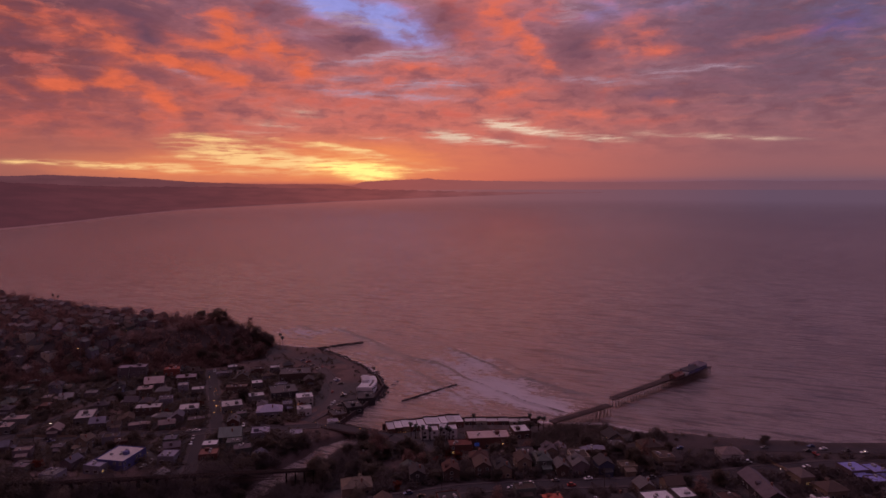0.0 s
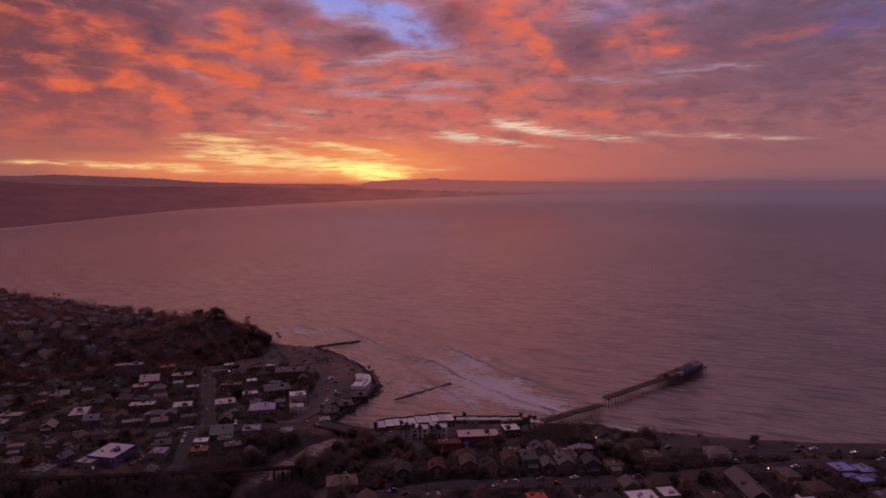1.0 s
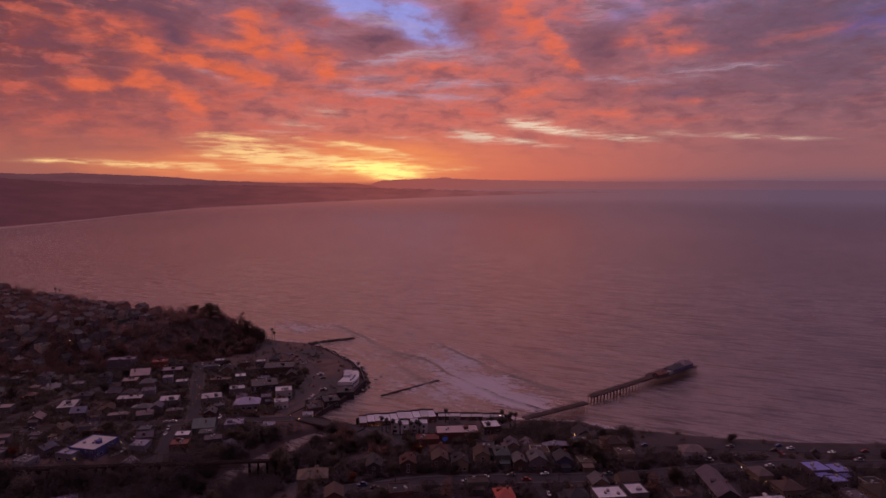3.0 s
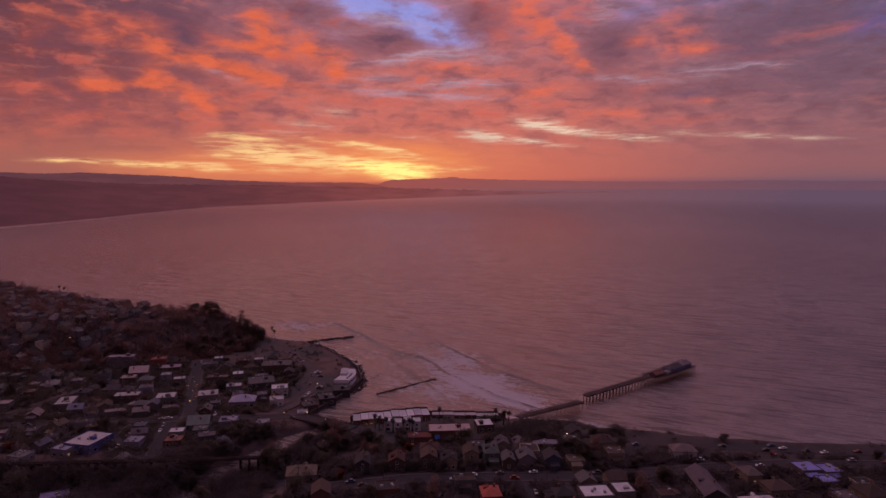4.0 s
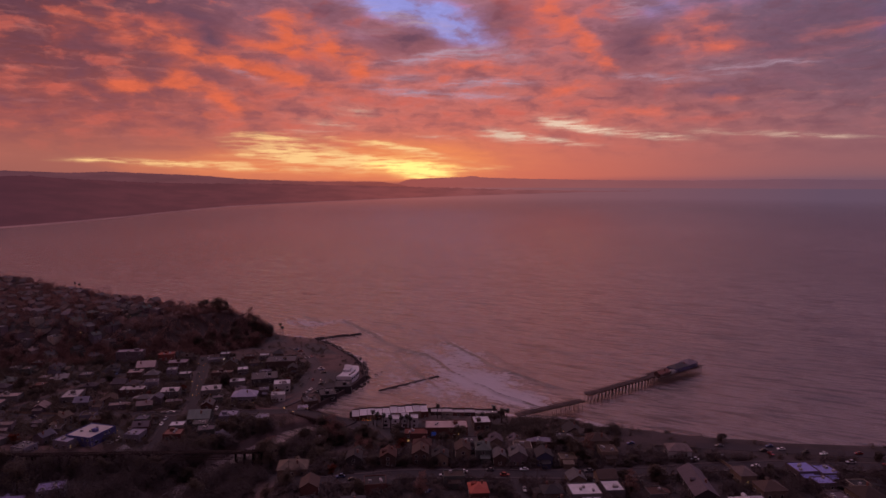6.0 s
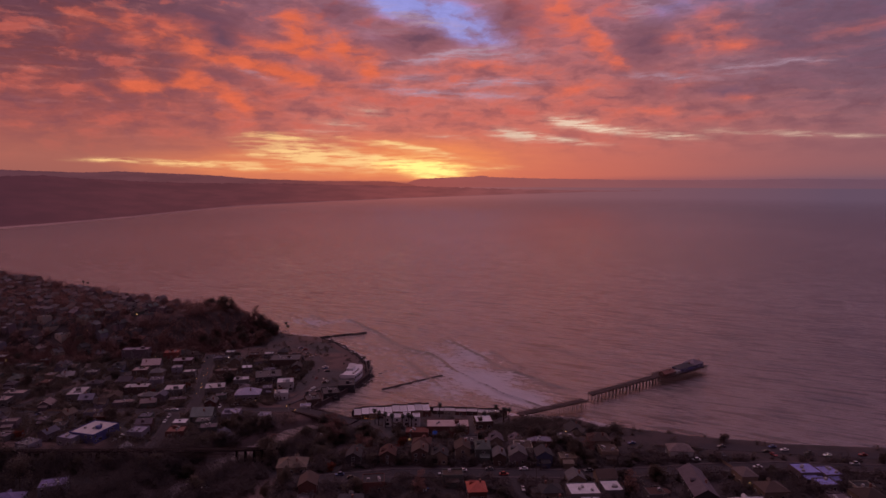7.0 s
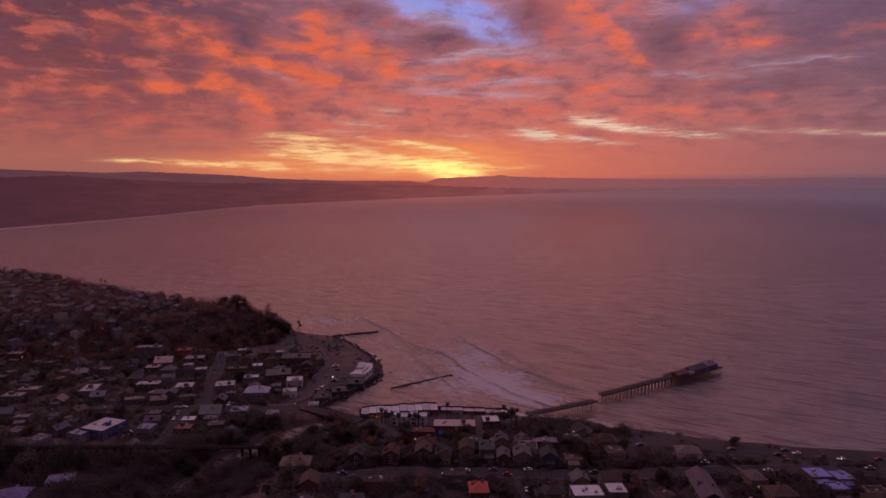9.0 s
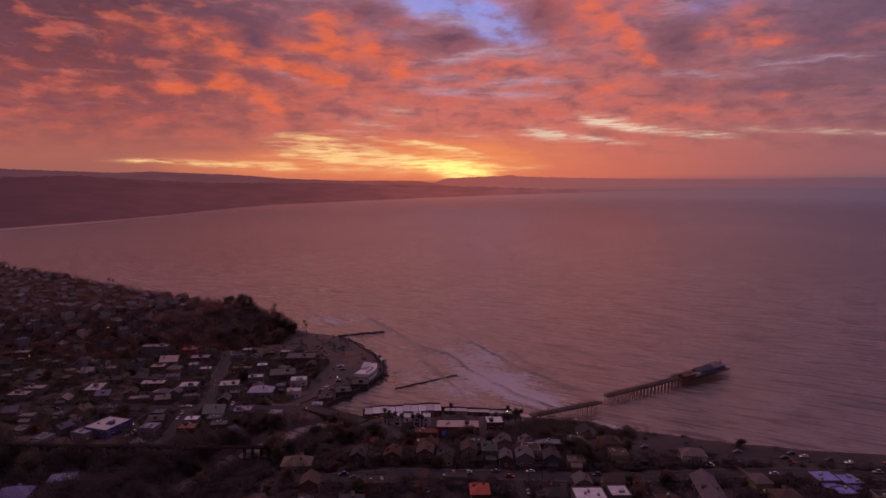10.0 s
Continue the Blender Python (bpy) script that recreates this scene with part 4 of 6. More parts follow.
def building(x, y, w, d, h, rz, roof_kind, wall, roof, name="house", windows=12, z=None, group="", label=""):
    """A building with its walls, roof, windows, door and chimney or vents."""
    m0 = pose(0, 0, 0, 0, 0, rz)
    corners = [m0 @ Vector((sx * w / 2, sy * d / 2, 0)) for sx in (-1, 1) for sy in (-1, 1)]
    zs = [gz(x + c.x, y + c.y) for c in corners] + [gz(x, y)]
    base = (sum(zs) / 5 if z is None else z)
    low = min(zs) - base - 0.6 if z is None else -0.02
    TAKEN.append((x, y, math.hypot(w, d) / 2 * 0.85))
    kindword = dict(shop="shop", house="house").get(name, name.replace("_", " "))
    ob = thing(name, pose(x, y, base, 0, 0, rz), label or f"{WORD[wall]} {kindword} with {WORD[roof]} {ROOFKIND[roof_kind]}, {'two storeys' if h > 5.4 else 'one storey'}", "house" if name == "house" else "building", group)
    cover = old_roof_mat(roof) if name == "house" and roof != "white" else roof_mat(roof)
    b = Build()
    X, Y = w / 2, d / 2
    if roof_kind == "flat":
        # walls stand above the roof as a parapet
        t, p = (0.04, 0.05) if name == "row_house" else (0.25, 0.45)
        b.add([(-X, -Y, low), (X, -Y, low), (X, Y, low), (-X, Y, low), (-X, -Y, h + p), (X, -Y, h + p), (X, Y, h + p), (-X, Y, h + p),
               (-X + t, -Y + t, h + p), (X - t, -Y + t, h + p), (X - t, Y - t, h + p), (-X + t, Y - t, h + p), (-X + t, -Y + t, h - 0.3), (X - t, -Y + t, h - 0.3), (X - t, Y - t, h - 0.3), (-X + t, Y - t, h - 0.3)],
              [(0, 1, 5, 4), (1, 2, 6, 5), (2, 3, 7, 6), (3, 0, 4, 7), (4, 5, 9, 8), (5, 6, 10, 9), (6, 7, 11, 10), (7, 4, 8, 11), (8, 9, 13, 12), (9, 10, 14, 13), (10, 11, 15, 14), (11, 8, 12, 15)])
        part("wall", b.mesh("wall", wall_mat(wall)), ob)
        if name == "row_house":
            part("rear_parapet", Build().box(-X, Y - 0.6, h + p + 0.004, X, Y, h + rng.uniform(0.8, 1.3)).mesh("rear_parapet", wall_mat("brown")), ob)
        top = part("roof", Build().box(-X + t, -Y + t, h - 0.28, X - t, Y - t, h).mesh("roof", cover), ob)
        if name != "house" and w * d > 110:
            q, g = rng.uniform(2.2, 3.6), rng.uniform(2.0, 3.0)
            bx, by = rng.uniform(-X * 0.5, X * 0.5), rng.uniform(-Y * 0.5, Y * 0.5)
            part("roof_box", Build().box(bx - q / 2, by - g / 2, h - 0.01, bx + q / 2, by + g / 2, h + 1.9).box(bx - q / 2 - 0.12, by - g / 2 - 0.12, h + 1.9, bx + q / 2 + 0.12, by + g / 2 + 0.12, h + 2.02).mesh("roof_box", wall_mat(wall)), top)
        for _ in range(0 if name in ("row_house", "villa") else 1 + int(w * d > 90) * 2 + int(w * d > 250) * 3):
            part("roof_unit", UNIT, top, pose(rng.uniform(-X * 0.6, X * 0.6), rng.uniform(-Y * 0.6, Y * 0.6), h, 0, 0, rng.choice((0, 90))))
    else:
        rise = min(w, d) * (0.30 if roof_kind == "gable" else 0.26)
        o = 0.45
        if d > w:
            ridge_y = True
        else:
            ridge_y = False
        S, L = (X, Y) if ridge_y else (Y, X)  # half span, half length
        to = (lambda s, l, z: (s, l, z)) if ridge_y else (lambda s, l, z: (l, -s, z))
        b.add([to(-S, -L, low), to(S, -L, low), to(S, L, low), to(-S, L, low), to(-S, -L, h), to(S, -L, h), to(S, L, h), to(-S, L, h)],
              [(0, 1, 5, 4), (1, 2, 6, 5), (2, 3, 7, 6), (3, 0, 4, 7), (4, 5, 6, 7)])
        if roof_kind == "gable":
            b.add([to(-S, -L, h), to(S, -L, h), to(0, -L, h + rise), to(-S, L, h), to(S, L, h), to(0, L, h + rise)], [(0, 1, 2), (4, 3, 5)])
        part("wall", b.mesh("wall", wall_mat(wall)), ob)
        r = Build()
        drop, th = rise * o / S, 0.22
        if roof_kind == "gable":
            for s in (-1, 1):
                v = [to(s * (S + o), -L - o, h - drop), to(s * (S + o), L + o, h - drop), to(0, L + o, h + rise), to(0, -L - o, h + rise)]
                v += [(p[0], p[1], p[2] + th) for p in v]
                r.add(v, [(0, 1, 2, 3), (7, 6, 5, 4), (0, 4, 5, 1), (1, 5, 6, 2), (2, 6, 7, 3), (3, 7, 4, 0)])
        else:
            q = max(0.3, L - S)
            v = [to(-S - o, -L - o, h - drop), to(S + o, -L - o, h - drop), to(S + o, L + o, h - drop), to(-S - o, L + o, h - drop)]
            v += [(p[0], p[1], p[2] + th) for p in v] + [to(0, -q, h + rise + th), to(0, q, h + rise + th)]
            r.add(v, [(3, 2, 1, 0), (0, 1, 5, 4), (1, 2, 6, 5), (2, 3, 7, 6), (3, 0, 4, 7), (4, 5, 8), (5, 6, 9, 8), (6, 7, 9), (7, 4, 8, 9)])
        top = part("roof", r.mesh("roof", cover), ob)
        if rng.random() < 0.6:
            part("chimney", CHIMNEY, top, pose(*to(S * 0.45, L * rng.uniform(-0.6, 0.6), h + rise * 0.62)))
    if name == "house":
        # a lower wing and a porch break up the block
        ww, wd, wh, side = w * rng.uniform(0.45, 0.65), rng.uniform(2.6, 4.2), min(h - 0.5, 2.9), rng.choice((-1, 1))
        wx, wy = rng.uniform(-0.2, 0.2) * w, side * (Y + wd / 2 - 0.05)
        wing = part("wing", Build().box(wx - ww / 2, wy - wd / 2, low, wx + ww / 2, wy + wd / 2, wh).mesh("wing", wall_mat(wall)), ob)
        rr, e = Build(), 0.35
        y0, y1 = side * Y, side * (Y + wd + e)
        v = [(wx - ww / 2 - e, y0, wh + 0.75), (wx + ww / 2 + e, y0, wh + 0.75), (wx + ww / 2 + e, y1, wh - 0.05), (wx - ww / 2 - e, y1, wh - 0.05)]
        v += [(a, c, q + 0.16) for a, c, q in v]
        rr.add(v, [(0, 1, 2, 3), (7, 6, 5, 4), (0, 4, 5, 1), (1, 5, 6, 2), (2, 6, 7, 3), (3, 7, 4, 0)])
        part("wing_roof", rr.mesh("wing_roof", cover), wing)
        if roof_kind != "flat" and rng.random() < 0.5:
            dd = Build().box(-0.9, -1.2, -0.8, 0.9, 1.2, 1.0)
            dd.add([(-1.1, -1.4, 0.95), (1.1, -1.4, 0.95), (1.1, 1.4, 0.95), (-1.1, 1.4, 0.95), (0, -1.4, 1.7), (0, 1.4, 1.7)], [(0, 1, 4), (2, 3, 5), (1, 2, 5, 4), (3, 0, 4, 5), (3, 2, 1, 0)])
            part("dormer", dd.mesh("dormer", cover), top, pose(*to(-S * 0.5, rng.uniform(-0.3, 0.3) * L, h + rise * 0.45), 0, 0, 0 if not ridge_y else 90))
    # windows and a door, side by side along each wall and storey
    floors = max(1, int((h + 0.3) / 2.9))
    spots = []
    for lv in range(floors):
        for turn, length, off in ((0, w, Y), (90, d, X), (180, w, Y), (270, d, X)):
            n = max(1, int(length / (4.2 if windows < 13 else 3.4)))
            for k in range(n):
                spots.append((lv, turn, (k + 0.5) / n * length - length / 2, off))
    rng.shuffle(spots)
    for lv, turn, along, off in spots[:windows]:
        big = lv == 0 and name != "house" and rng.random() < 0.4
        me = WIN_BIG if big else (WIN_LIT if rng.random() < 0.01 else WIN)
        part("window", me, ob, pose(0, 0, 0, 0, 0, turn) @ pose(along, -off - 0.004, 0.95 + 2.9 * lv))
    side = rng.choice((0, 180))
    part("door", DOOR, ob, pose(0, 0, 0, 0, 0, side) @ pose(rng.uniform(-w * 0.15, w * 0.15), -Y - 0.012, 0.02))
    return ob


building(-208, 400, 19, 22, 6.0, -12, "flat", "royal", "pale", "market_hall", 16, label="blue-walled market hall with a pale flat roof")
building(-217, 388, 11.4, 9.0, 5.0, -12, "flat", "lilac", "lilac", "shop")
building(-268, 476, 12.3, 20.0, 5.0, 15, "flat", "grey", "pale", "shop")
building(-229, 491, 18.6, 11.0, 5.5, 12, "flat", "brown", "pale", "shop")
building(-198, 489, 14.0, 14.0, 5.5, 15, "flat", "grey", "pale", "shop")
building(-208, 537, 9.6, 9.0, 5.0, 15, "flat", "grey", "pale", "shop")
building(-223, 545, 7.8, 9.0, 6.0, 15, "flat", "lilac", "pale", "shop")
building(-283, 588, 23.4, 11.0, 9.0, 10, "flat", "mauve", "mauve", "apartment_building", 24)
building(-250, 535, 12.1, 12.0, 6.0, 15, "flat", "brown", "pinkish", "shop")
building(-250, 554, 14.9, 13.0, 6.0, 15, "gable", "mauve", "pinkish", "shop")
building(-248, 587, 13.1, 11.0, 8.0, 15, "flat", "red", "red", "shop")
building(-229, 569, 17.0, 13.0, 6.0, 15, "flat", "brown", "mauve", "shop")
building(-169, 498, 15.1, 15.0, 5.0, 19, "flat", "grey", "pale", "shop")
building(-156, 519, 12.0, 10.0, 5.0, 19, "flat", "grey", "white", "shop")
building(-164, 553, 8.8, 10.0, 5.0, 19, "flat", "grey", "white", "shop")
building(-137, 484, 18.0, 13.0, 5.0, 10, "hip", "lilac", "lilac", "shop")
building(-116, 509, 12.6, 12.0, 7.0, 15, "flat", "white", "white", "restaurant", 16)
building(-112, 486, 10.2, 9.0, 5.0, 15, "flat", "white", "white", "shop")
building(-88, 468, 7.5, 7.0, 4.0, 15, "flat", "white", "lilac", "shop")
building(-137, 530, 21.0, 22.0, 6.0, 19, "flat", "dark", "dark", "assembly_hall")
building(-136, 574, 26.0, 20.0, 8.0, 10, "flat", "brown", "dark", "theatre")
building(-159, 596, 8.4, 9.0, 6.0, 10, "flat", "grey", "white", "shop")
building(-178, 543, 17.0, 9.0, 5.0, 10, "flat", "brown", "brown", "shop")
building(-199, 603, 8.5, 9.0, 5.0, 10, "flat", "grey", "white", "shop")
building(-152, 438, 14.3, 14.0, 4.4, 10, "gable", "greygreen", "greygreen", "shop")
building(-133, 441, 11.9, 12.0, 5.0, 10, "flat", "lilac", "lilac", "shop")
building(-109, 440, 7.9, 8.0, 4.0, 5, "flat", "white", "lilac", "shop")
building(-160, 420, 9.5, 9.0, 5.0, 10, "flat", "grey", "white", "shop")
building(-157, 408, 11.2, 10.0, 4.0, 10, "flat", "redbrown", "redbrown", "shop")
building(-180, 403, 10.0, 11.0, 5.0, 0, "flat", "lilac", "lilac", "shop")
building(-174, 374, 8.9, 9.0, 4.0, -5, "gable", "grey", "grey", "shop")
building(-242, 424, 8.0, 9.0, 6.6, -12, "gable", "tan", "tan", "house")
building(-235, 394, 7.3, 10.0, 5.0, -12, "gable", "mauve", "lilac", "house")
building(-314, 470, 15.6, 10.0, 5.0, 10, "flat", "grey", "pinkish", "shop")
building(-315, 454, 15.5, 11.0, 5.0, 10, "flat", "grey", "pinkish", "shop")
building(-322, 418, 10.5, 8.0, 4.0, 10, "flat", "white", "white", "shop")
building(-394, 556, 13.4, 10.0, 8.0, 10, "flat", "redbrown", "pale", "house")
building(-183, 323, 13.2, 11.0, 6.0, 25, "flat", "lilac", "violet", "house")
building(-195, 303, 15.6, 13.0, 6.0, 20, "hip", "lilac", "violet", "house")


def curved_restaurant():
    """A low white restaurant whose front follows the curve of the sea wall."""
    ob = thing("restaurant", pose(-73, 556, gz(-73, 556)), "white curved beachfront restaurant with a stepped pale roof", "building")
    TAKEN.append((-73, 556, 14))
    arc = [(4.2 + 2.6 * math.cos(a / 8 * 2.2 - 1.1) * 2.0, -17 + a * 4.2) for a in range(9)]
    for name, inner, outer, lo, hi, mat in (("wall", 12.5, 0.0, -1.5, 4.6, wall_mat("bright")), ("roof", 12.2, 0.3, 4.604, 4.75, roof_mat("white")), ("upper_storey", 12.0, 6.5, 4.754, 6.6, wall_mat("bright")), ("upper_roof", 12.3, 6.2, 6.604, 6.75, roof_mat("bright"))):
        b = Build()
        pts = arc if not name.startswith("upper") else arc[3:8]
        v = [(x - d, y, z) for x, y in pts for d in (inner, outer) for z in (lo, hi)]
        f = []
        for i in range(len(pts) - 1):
            k, q = 4 * i, 4 * i + 4
            f += [(k + 1, k + 3, q + 3, q + 1), (k + 2, q + 2, q + 3, k + 3), (k, k + 1, q + 1, q), (k, q, q + 2, k + 2)]
        e = 4 * (len(pts) - 1)
        f += [(0, 2, 3, 1), (e, e + 1, e + 3, e + 2)]
        part(name, b.add(v, f).mesh(name, mat), ob)
    for k in range(8):
        x, y = (arc[k][0] + arc[k + 1][0]) / 2, (arc[k][1] + arc[k + 1][1]) / 2
        a = math.degrees(math.atan2(arc[k + 1][1] - arc[k][1], arc[k + 1][0] - arc[k][0]))
        part("window", WIN_BIG, ob, pose(x, y, 1.6, 0, 0, a) @ pose(0, -0.05, 0))
        part("window", WIN_BIG, ob, pose(x - 12.5, y, 1.4, 0, 0, a + 180) @ pose(0, -0.05, 0))
    for k in range(4):
        part("roof_unit", UNIT, ob, pose(arc[k + 1][0] - 3.0, arc[k + 1][1], 4.754, 0, 0, 20 * k))


curved_restaurant()
building(-70, 525, 13.5, 18.0, 4.5, 10, "flat", "dark", "dark", "restaurant")
building(-78, 503, 12.5, 17.0, 4.5, 20, "flat", "dark", "dark", "restaurant")
building(-87, 484, 10.8, 13.0, 4.5, 25, "flat", "brown", "dark", "restaurant")
building(20, 425, 27.6, 14.0, 7.0, 5, "flat", "redbrown", "pinkish", "restaurant", 16)
building(43, 440, 11.5, 13.0, 5.0, 10, "flat", "brown", "white", "restaurant")
building(10, 349, 8.5, 11.0, 6.0, 5, "gable", "brown", "brown", "house")
building(21, 347, 8.4, 10.0, 5.0, 5, "gable", "tan", "dark", "house")
building(33, 355, 8.0, 11.0, 6.0, 5, "gable", "tan", "brown", "house")
building(44, 356, 8.0, 12.0, 6.4, 5, "hip", "greygreen", "greygreen", "house")
building(53, 349, 6.6, 10.0, 5.0, 5, "gable", "brown", "grey", "house")
building(63, 351, 9.0, 11.0, 5.4, 5, "gable", "mauve", "grey", "house")
building(77, 351, 8.5, 10.0, 5.4, 5, "gable", "blue", "dark", "house")
building(90, 351, 9.0, 8.0, 4.0, 5, "flat", "tan", "tan", "house")
building(1, 414, 14.6, 10.0, 6.0, 5, "flat", "redbrown", "red", "house")
building(42, 308, 8.7, 11.0, 5.0, 8, "hip", "redbrown", "orange", "house")
building(93, 310, 14.6, 12.0, 5.0, 8, "flat", "grey", "white", "house")
building(107, 314, 9.3, 11.0, 5.0, 8, "flat", "grey", "white", "house")
building(110, 376, 11.6, 11.0, 5.4, 5, "hip", "tan", "brown", "house")
building(113, 360, 9.3, 10.0, 5.4, 5, "flat", "tan", "brown", "house")
building(102, 424, 11.0, 12.0, 6.0, 8, "gable", "grey", "dark", "house")
building(108, 404, 8.4, 10.0, 5.6, 5, "hip", "tan", "dark", "house")
building(153, 366, 12.5, 10.0, 4.5, 0, "hip", "white", "pinkish", "house")
building(150, 322, 11.0, 30.0, 4.2, 0, "gable", "dark", "mauve", "house")
building(210, 343, 11.5, 12.0, 4.6, 8, "flat", "mauve", "purple", "house")
building(221, 342, 9.5, 11.0, 4.2, 8, "flat", "mauve", "purple", "house")
building(214, 330, 9.5, 8.0, 3.6, 8, "flat", "mauve", "purple", "house")
building(168, 300, 15.8, 13.0, 4.6, 8, "hip", "grey", "white", "house")
building(177, 335, 8.0, 11.0, 5.2, 8, "hip", "tan", "pinkish", "house")
building(184, 320, 12.0, 11.0, 4.6, 8, "hip", "tan", "brown", "house")
building(227, 315, 12.3, 13.0, 4.8, 8, "hip", "tan", "brown", "house")
building(106, 327, 9.5, 9.0, 5.0, 8, "gable", "tan", "brown", "house")
building(91, 325, 8.4, 9.0, 4.6, 8, "gable", "tan", "grey", "house")
building(-56, 333, 15.2, 12.0, 7.0, 10, "hip", "tan", "tan", "house")
building(-40, 306, 8.5, 11.0, 6.0, 10, "gable", "redbrown", "brown", "house")
building(-25, 342, 7.7, 10.0, 5.5, 5, "gable", "dark", "dark", "house")
building(-7, 345, 8.3, 10.0, 5.5, 5, "gable", "brown", "redbrown", "house")

# rows of beach houses behind the sea wall, stepped and battlemented
for k in range(10):
    px, py = -46 + 5.3 * k, 453.5 + 1.05 * k
    building(px, py, 5.2, 14.0, (4.6 if k < 5 else 5.2) + 0.2 * ((k * 7) % 3), 11, "flat", ("redbrown", "brown", "tan")[k % 3], "bright", "row_house", 6, group="battlemented beach row houses")
for k in range(6):
    px, py = 10.5 + 8.0 * k, 466 + 0.4 * k
    building(px, py, 7.7, 7.0, 3.4 + 0.3 * (k % 2), 2, "flat", ("brown", "cream", "redbrown")[k % 3], "pale", "row_house", 4, group="low beach row houses")
for k in range(4):
    px, py = -22 + 6.4 * k, 438.5 + 0.6 * k
    building(px, py, 5.2, 8.0, (7.0, 6.0, 7.6, 6.4)[k], 5, "flat", "bright", "bright", "villa", 10, group="white battlemented villas")

# houses filling the hill and the edge of town
HOUSE_WALLS = ("grey", "tan", "mauve", "brown", "cream", "lilac", "redbrown", "pinkish", "mauve", "greygreen")
HOUSE_ROOFS = ("dark", "brown", "grey", "mauve", "redbrown", "dark", "pale", "greygreen", "brown", "pinkish")
FAR_HOUSES = 745.0
far_walls, far_roofs, far_glass = Build(), Build(), Build()


def far_house(x, y, w, d, h, rz):
    """A small gabled house with a lower wing and two windows, added to the joined houses far up the hill."""
    z = gz(x, y)
    m = pose(x, y, z, 0, 0, rz)
    TAKEN.append((x, y, math.hypot(w, d) / 2 * 0.85))
    X, Y, e, rise = w / 2, d / 2, 0.4, w * rng.uniform(0.16, 0.3)
    far_walls.add([(-X, -Y, -3), (X, -Y, -3), (X, Y, -3), (-X, Y, -3), (-X, -Y, h), (X, -Y, h), (X, Y, h), (-X, Y, h), (0, -Y, h + rise), (0, Y, h + rise)],
                  [(0, 1, 5, 4), (1, 2, 6, 5), (2, 3, 7, 6), (3, 0, 4, 7), (4, 5, 8), (6, 7, 9)], m)
    drop = rise * e / X
    v = [(-X - e, -Y - e, h - drop), (0, -Y - e, h + rise), (X + e, -Y - e, h - drop), (X + e, Y + e, h - drop), (0, Y + e, h + rise), (-X - e, Y + e, h - drop)]
    far_roofs.add(v + [(a, b, c + 0.2) for a, b, c in v], [(6, 7, 10, 11), (7, 8, 9, 10), (0, 5, 4, 1), (1, 4, 3, 2), (0, 1, 7, 6), (1, 2, 8, 7), (3, 4, 10, 9), (4, 5, 11, 10), (5, 0, 6, 11), (2, 3, 9, 8)], m)
    far_walls.box(X - 0.05, -Y * 0.6, -3, X + 3.0, Y * 0.5, min(h, 2.8), m)
    far_roofs.box(X + 0.004, -Y * 0.6 - 0.3, min(h, 2.8) + 0.004, X + 3.3, Y * 0.5 + 0.3, min(h, 2.8) + 0.2, m)
    for k in (-0.5, 0.45):
        far_glass.box(X * k - 0.65, -Y - 0.05, h * 0.45, X * k + 0.65, -Y - 0.004, h * 0.45 + 1.3, m)


def mixed_paint(name, rough, *colours):
    """Weathered paint that changes from one joined piece to the next."""
    m = bpy.data.materials.new(name)
    m.use_nodes = True
    n = Nodes(m.node_tree)
    geo = n.add("ShaderNodeNewGeometry")
    steps_at = [(k / len(colours), tuple(c) + (1.0,)) for k, c in enumerate(colours)]
    hue = n.ramp(geo.outputs["Random Per Island"], steps_at)
    worn = n.range(n.noise(geo.outputs["Position"], 0.9, 5.0, 0.6), 0.3, 0.7, 0.0, 0.4)
    b = n.add("ShaderNodeBsdfPrincipled")
    n.put(b.inputs["Base Color"], n.mix(worn, hue, (0.06, 0.045, 0.042, 1)))
    b.inputs["Roughness"].default_value = rough
    n.put(n.add("ShaderNodeOutputMaterial").inputs[0], b.outputs[0])
    return m


for j in range(-14, 16):
    for i in range(-38, 20):
        u, v = i * 15.5 + rng.uniform(-3, 3), j * 20.0 + rng.uniform(-3, 3)
        x, y = -400 + u * 0.934 + v * 0.358, 680 - u * 0.358 + v * 0.934
        if not (-720 < x < -205) or rng.random() < 0.12:
            continue
        if float(signed(HILL, x, y)) < (5 if x < -285 else 60) or abs(gz(x + 5, y) - gz(x - 5, y)) > 6.5 or abs(gz(x, y + 5) - gz(x, y - 5)) > 6.5 or not free(x, y, 6.0):
            continue
        if math.hypot(x - 22, y) > FAR_HOUSES:
            far_house(x, y, rng.uniform(7, 10.5), rng.uniform(7, 10.5), rng.choice((3.2, 3.4, 5.4, 5.8)), -21 + rng.choice((0, 90)) + rng.uniform(-4, 4))
            continue
        kind = rng.choice(("gable", "gable", "hip", "flat"))
        building(x, y, rng.uniform(7, 10.5), rng.uniform(7, 10.5), rng.choice((3.2, 3.4, 5.4, 5.8)), -21 + rng.choice((0, 90)) + rng.uniform(-4, 4), kind, rng.choice(HOUSE_WALLS), rng.choice(HOUSE_ROOFS), "house", 2)
